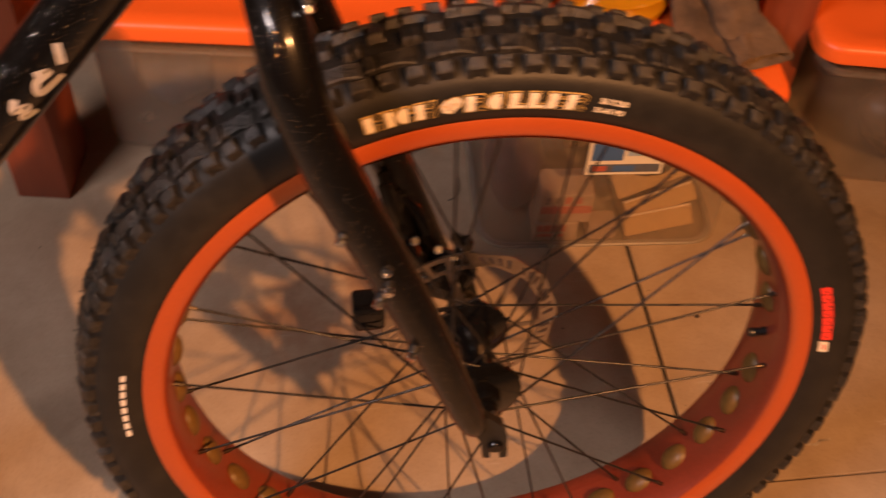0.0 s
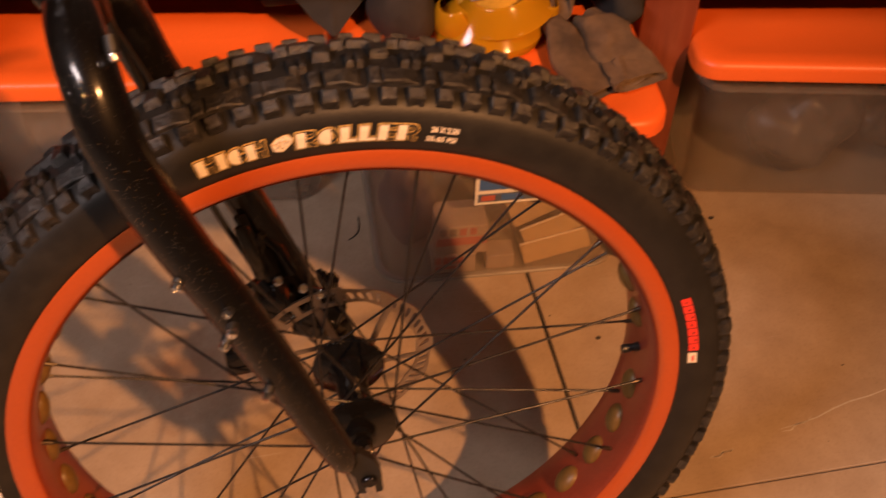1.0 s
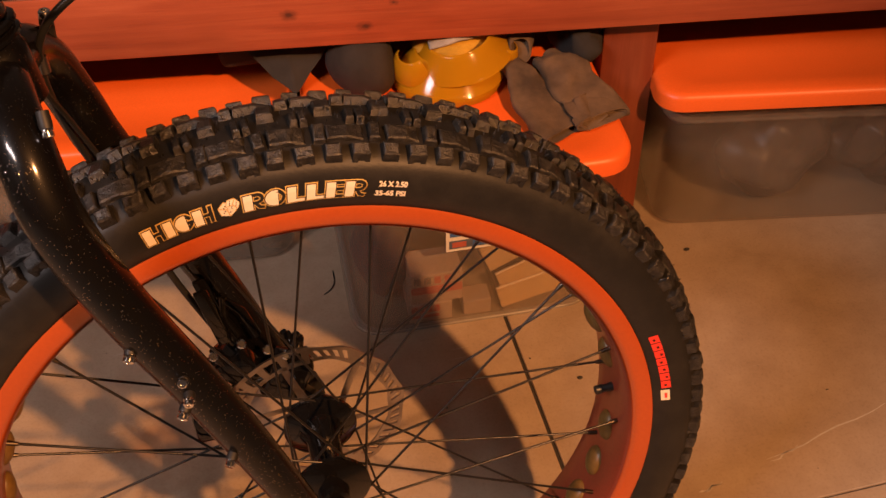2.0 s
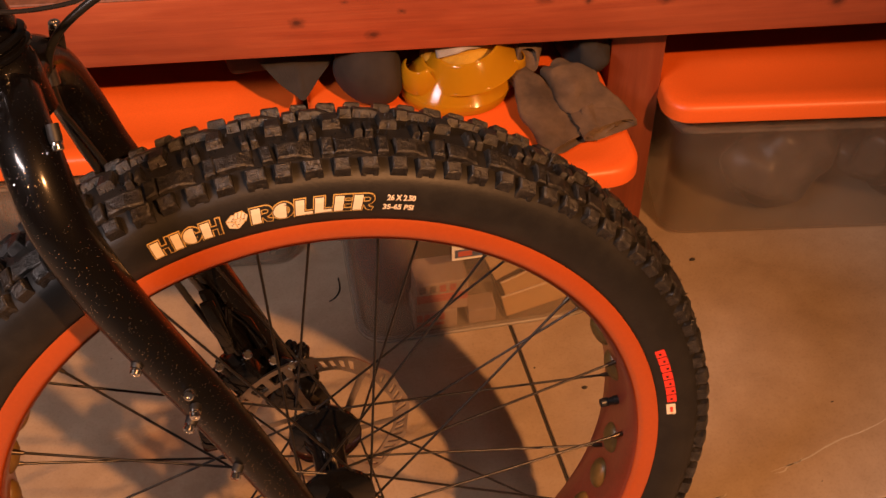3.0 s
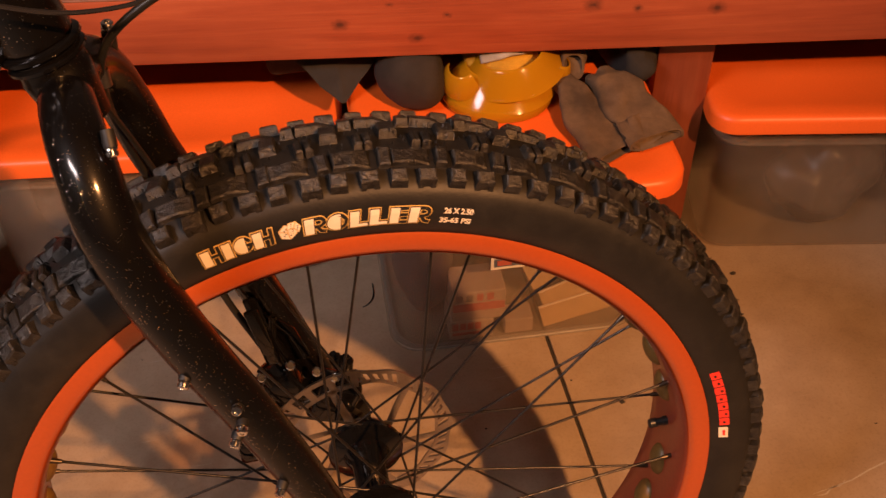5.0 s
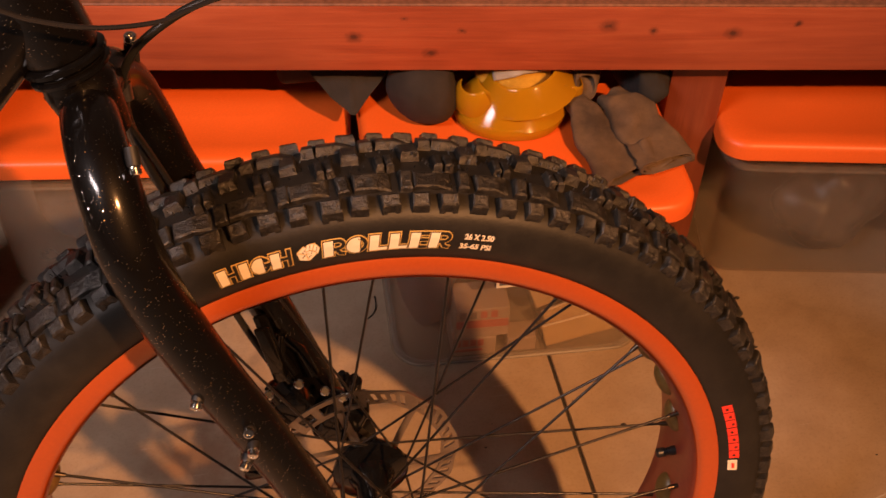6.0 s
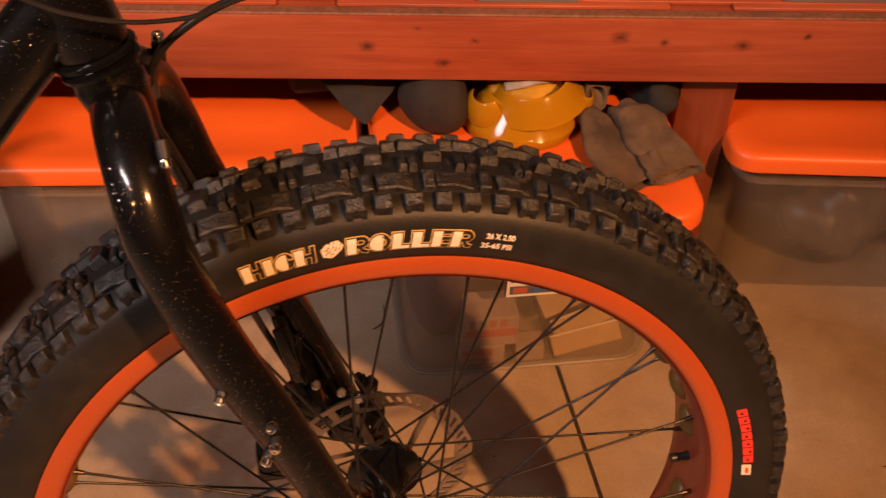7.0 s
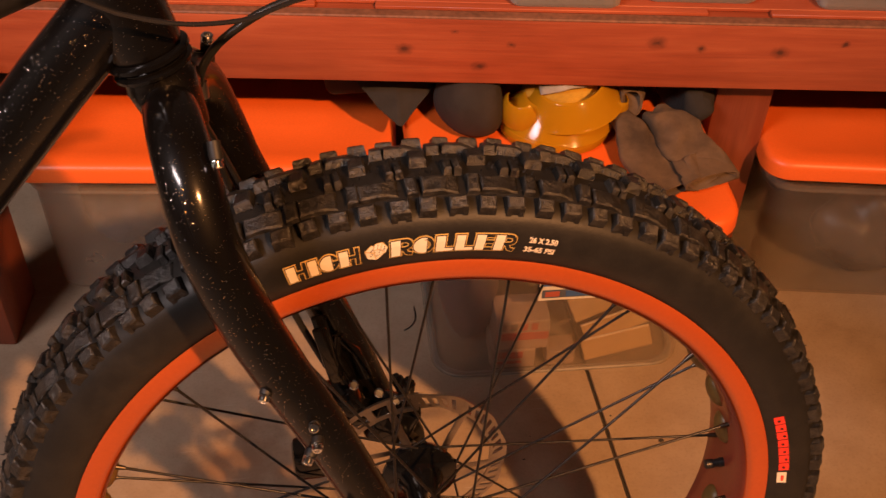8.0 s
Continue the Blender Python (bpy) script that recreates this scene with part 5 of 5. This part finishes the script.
    hoop((0.254, 0.574, z0 + 0.013), [(0.0, 0.0725), (0.012, 0.0620), (0.024, 0.0515), (0.033, 0.0435)], 0, 360)
    hoop((0.268, 0.572, z0 + 0.035), [(0.0, 0.067), (0.010, 0.0585), (0.020, 0.050), (0.030, 0.0415)], 150, 395, (3, -8))
    hoop((0.208, 0.566, z0 + 0.030), [(0.0, 0.031), (0.010, 0.029), (0.020, 0.024), (0.027, 0.018)], 140, 300, (12, -14), 1.0)
    hoop((0.320, 0.560, z0 + 0.028), [(0.0, 0.015), (0.010, 0.018), (0.022, 0.013)], 190, 440, (8, 16), 1.0)
    blob((0.048, 0.044, 0.034), Matrix.Translation((0.255, 0.590, z0 + 0.042)), 0.005, 12, YELLOW_CLOTH, "webbing_wad", ys)
    for dz, dy, x0, x1 in ((0.070, 0.0, 0.205, 0.295), (0.076, 0.022, 0.214, 0.282)):
        part("webbing_strip", pad(dense([((x0, 0.592 + dy, z0 + dz), 0.013, 0.0016, (0, 1, 0.3), (0, -0.3, 1)), (((x0 + x1) / 2, 0.588 + dy, z0 + dz + 0.010), 0.013, 0.0016, (0, 1, 0.3), (0, -0.3, 1)), ((x1, 0.595 + dy, z0 + dz + 0.002), 0.013, 0.0016, (0, 1, 0.3), (0, -0.3, 1))]), 12, 0.001), YELLOW_CLOTH, ys, "olive-yellow webbing", smooth=70)
    part("pale_tag", pad(dense([((0.226, 0.563, z0 + 0.063), 0.007, 0.002, (0, 1, 0.3), (0, -0.3, 1)), ((0.256, 0.558, z0 + 0.071), 0.008, 0.003, (0, 1, 0.3), (0, -0.3, 1)), ((0.290, 0.566, z0 + 0.068), 0.006, 0.002, (0, 1, 0.3), (0, -0.3, 1))]), 14, 0.002), GREY_TAG, ys, "crumpled pale tag", smooth=70)


GLOVE_DARK = cloth("dark_brown_cloth", (0.026, 0.021, 0.019))
lid_things()


# ---- things inside the totes ----
def carton(name, label, category, m, size, material, marks=()):
    ob = thing(name, label, category, m)
    part("carton_body", box((0, 0, 0), size, 0.0015, 1), material, ob)
    for lo, hi, ink in marks:
        part("printed_mark", box((lo[0], -0.0012, lo[1]), (hi[0], 0.0004, hi[1])), ink, ob)
    return ob


INK_BLUE = simple("blue_print", (0.05, 0.13, 0.38), 0.45, vary=0.06, relief=0.02)


# carton and print colours toned down to carry the tote wall's haze
HAZED_CARD = simple("hazed_pale_card", (0.36, 0.27, 0.21), 0.8, vary=0.15)
PALE_EDGE = simple("pale_paper_edge", (0.78, 0.66, 0.50), 0.7, vary=0.1)
DULL_GREY = simple("dull_grey_print", (0.16, 0.12, 0.10), 0.6, vary=0.15)
HAZED_STUFF = cloth("purple_grey_haze", (0.075, 0.06, 0.075))
DULL_RED = simple("dull_red_print", (0.42, 0.10, 0.07), 0.6, vary=0.15)


def contents():
    z = 0.0125
    # printed sticker on the front of the middle tote
    st = thing("product_sticker", "white sticker with a blue printed panel and dark bars", "sticker", TOTE_M @ Matrix.Translation((0.151, 0.0225, 0.150)) @ Matrix.Rotation(radians(1.0), 4, "X"))
    part("sticker_sheet", box((0, -0.0012, 0), (0.098, 0, 0.062), 0.0003, 1), PAPER, st)
    part("printed_panel", box((0.005, -0.0018, 0.026), (0.045, -0.0012, 0.058)), INK_BLUE, st)
    part("printed_panel", box((0.050, -0.0018, 0.034), (0.093, -0.0012, 0.058)), simple("pale_blue_print", (0.3, 0.42, 0.62), 0.45), st)
    part("printed_bar", box((0.004, -0.0018, 0.005), (0.094, -0.0012, 0.019)), simple("grey_blue_print", (0.09, 0.11, 0.17), 0.45), st)
    part("printed_panel", box((0.008, -0.0024, 0.0075), (0.026, -0.0018, 0.0165), 0.0002, 1), DULL_RED, st, "faded red mark")
    part("printed_panel", box((0.034, -0.0024, 0.0070), (0.062, -0.0018, 0.0170), 0.0002, 1), INK_BLUE, st)
    # two pale cartons, one on the other, with haze-dulled red print as plain bars
    marks = [((0.005 + 0.0135 * k, 0.038), (0.0135 + 0.0135 * k, 0.050), DULL_GREY if k in (0, 1) else DULL_RED) for k in range(4)]
    marks += [((0.001, 0.020), (0.069, 0.033), DULL_RED)]
    carton("carton", "pale carton with red print, dulled as by plastic haze, on another carton", "carton", TOTE_M @ Matrix.Translation((0.105, 0.034, 0.0455)), (0.070, 0.05, 0.054), HAZED_CARD, marks)
    marks = [((0.003 + 0.010 * k, 0.020), (0.011 + 0.010 * k, 0.032), DULL_RED) for k in range(4)] + [((0.003, 0.010), (0.040, 0.014), DULL_RED)]
    carton("carton", "pale carton with red bars, dulled as by plastic haze, under another", "carton", TOTE_M @ Matrix.Translation((0.102, 0.033, 0.0105)), (0.058, 0.055, 0.0345), HAZED_CARD, marks)
    carton("carton", "small pale carton on the floor of the tote", "carton", TOTE_M @ Matrix.Translation((0.176, 0.034, 0.0105)), (0.038, 0.03, 0.026), HAZED_CARD)
    # manila folders leaning on the tote's wall, their edges pale
    for p, lean, tilt, wide, high in (((0.230, 0.036, 0.0125), 42, -10, 0.096, 0.026), ((0.234, 0.052, 0.028), 42, -16, 0.100, 0.024), ((0.222, 0.074, 0.046), 46, -19, 0.112, 0.050)):
        f = thing("paper_folder", "tan paper folder with a pale edge leaning in the tote", "folder", TOTE_M @ Matrix.Translation(p) @ Matrix.Rotation(radians(-lean), 4, "X") @ Matrix.Rotation(radians(tilt), 4, "Y"), "folders in the tote")
        part("folder_sheet", box((0, 0, 0), (wide, 0.004, high), 0.0012, 2), CARD, f)
        part("folder_edge", box((0.0, -0.0012, high - 0.0005), (wide, 0.0052, high + 0.0022), 0.0008, 1), PALE_EDGE, f, "pale worn edge")
    # dark contents; the purple-grey haze of the left wall is in their colour
    b = thing("plastic_bag", "dark stuffed bag inside the tote, tinted purple-grey like the wall's haze", "bag")
    blob((0.036, 0.050, 0.082), Matrix.Translation((0.134, 0.490, 0.102)), 0.008, 4, HAZED_STUFF, "bag_body", b)
    b = thing("plastic_bag", "crumpled tan bag inside the tote", "bag")
    blob((0.075, 0.06, 0.06), Matrix.Translation((0.28, 0.57, 0.10)), 0.014, 14, TAN_STUFF, "bag_body", b)
    b = thing("plastic_bag", "dark stuffed bag near the wall of the tote", "bag")
    blob((0.05, 0.05, 0.06), Matrix.Translation((0.335, 0.485, 0.13)), 0.012, 24, DARK_STUFF, "bag_body", b)
    # left tote
    b = thing("plastic_bag", "blue stuffed bag inside the tote", "bag")
    blob((0.085, 0.08, 0.075), Matrix.Translation((-0.12, 0.72, 0.09)), 0.014, 31, BLUE_STUFF, "bag_body", b)
    b = thing("plastic_bag", "dark bag stuffed with tools", "bag")
    blob((0.06, 0.07, 0.085), Matrix.Translation((-0.03, 0.70, 0.10)), 0.014, 33, DARK_STUFF, "bag_body", b)
    b = thing("plastic_bag", "tan bag of small parts", "bag")
    blob((0.045, 0.05, 0.06), Matrix.Translation((-0.23, 0.735, 0.075)), 0.012, 35, TAN_STUFF, "bag_body", b)
    b = thing("plastic_bag", "grey-blue crumpled bag inside the tote", "bag")
    blob((0.06, 0.06, 0.06), Matrix.Translation((-0.32, 0.76, 0.075)), 0.012, 37, BLUE_STUFF, "bag_body", b)
    # right tote
    b = thing("plastic_bag", "round dark bag inside the low tote", "bag")
    blob((0.088, 0.052, 0.070), Matrix.Translation((0.735, 0.548, 0.088)), 0.012, 41, DARK_FILM, "bag_body", b)
    b = thing("plastic_bag", "dark crumpled film bag inside the low tote", "bag")
    blob((0.065, 0.055, 0.07), Matrix.Translation((0.895, 0.525, 0.095)), 0.018, 43, DARK_FILM, "bag_body", b)
    b = thing("plastic_bag", "brown bag at the end of the low tote", "bag")
    blob((0.045, 0.055, 0.055), Matrix.Translation((0.630, 0.640, 0.150)), 0.012, 45, GLOVE_DARK, "bag_body", b)
    # loose bit of black wire
    wire = thing("wire_offcut", "short curled offcut of black wire on the floor", "wire")
    part("wire_strand", tube([(*p, 0.0008) for p in smooth_path([(0.052, 0.506, 0.0012), (0.060, 0.510, 0.0015), (0.067, 0.518, 0.0015), (0.071, 0.530, 0.0014), (0.072, 0.548, 0.0012)], 5)], 6), HOSE, wire)


contents()


# ---- things on the bench top ----
def bench_top():
    for s, d, w, dep, lab in ((0.121, 0.020, 0.132, 0.2, "cloudy clear parts bin standing on the bench"), (0.283, 0.037, 0.135, 0.2, "cloudy clear parts bin standing on the bench"), (0.486, 0.028, 0.17, 0.22, "larger cloudy clear bin standing on the bench")):
        ob = thing("parts_bin", lab, "parts bin", BENCH @ Matrix.Translation((s, d, 0.4572)), "parts bins on the bench")
        h = 0.09
        o = [outline(w, dep, 0.012, 0.004, 0.0), outline(w, dep, 0.012, 0.001, 0.004), outline(w, dep, 0.012, 0.0, h)]
        i = [outline(w, dep, 0.012, 0.002, h), outline(w, dep, 0.012, 0.004, 0.004)]
        part("bin_body", loft(o + i), BIN_PLASTIC, ob)
        part("bin_contents", box((0.01, 0.012, 0.005), (w - 0.01, dep - 0.02, 0.04), 0.008, 2), DARK_STUFF, ob)
    tr = thing("shallow_tray", "thin tan wooden tray lying on the bench", "tray", BENCH @ Matrix.Translation((-0.262, 0.03, 0.4572)))
    part("tray_base", box((0, 0, 0), (0.11, 0.16, 0.006), 0.001, 1), CARD, tr)
    for lo, hi in (((0, 0, 0.0062), (0.11, 0.007, 0.016)), ((0, 0.153, 0.0062), (0.11, 0.16, 0.016))):
        part("tray_rim", box(lo, hi, 0.001, 1), CARD, tr)


bench_top()
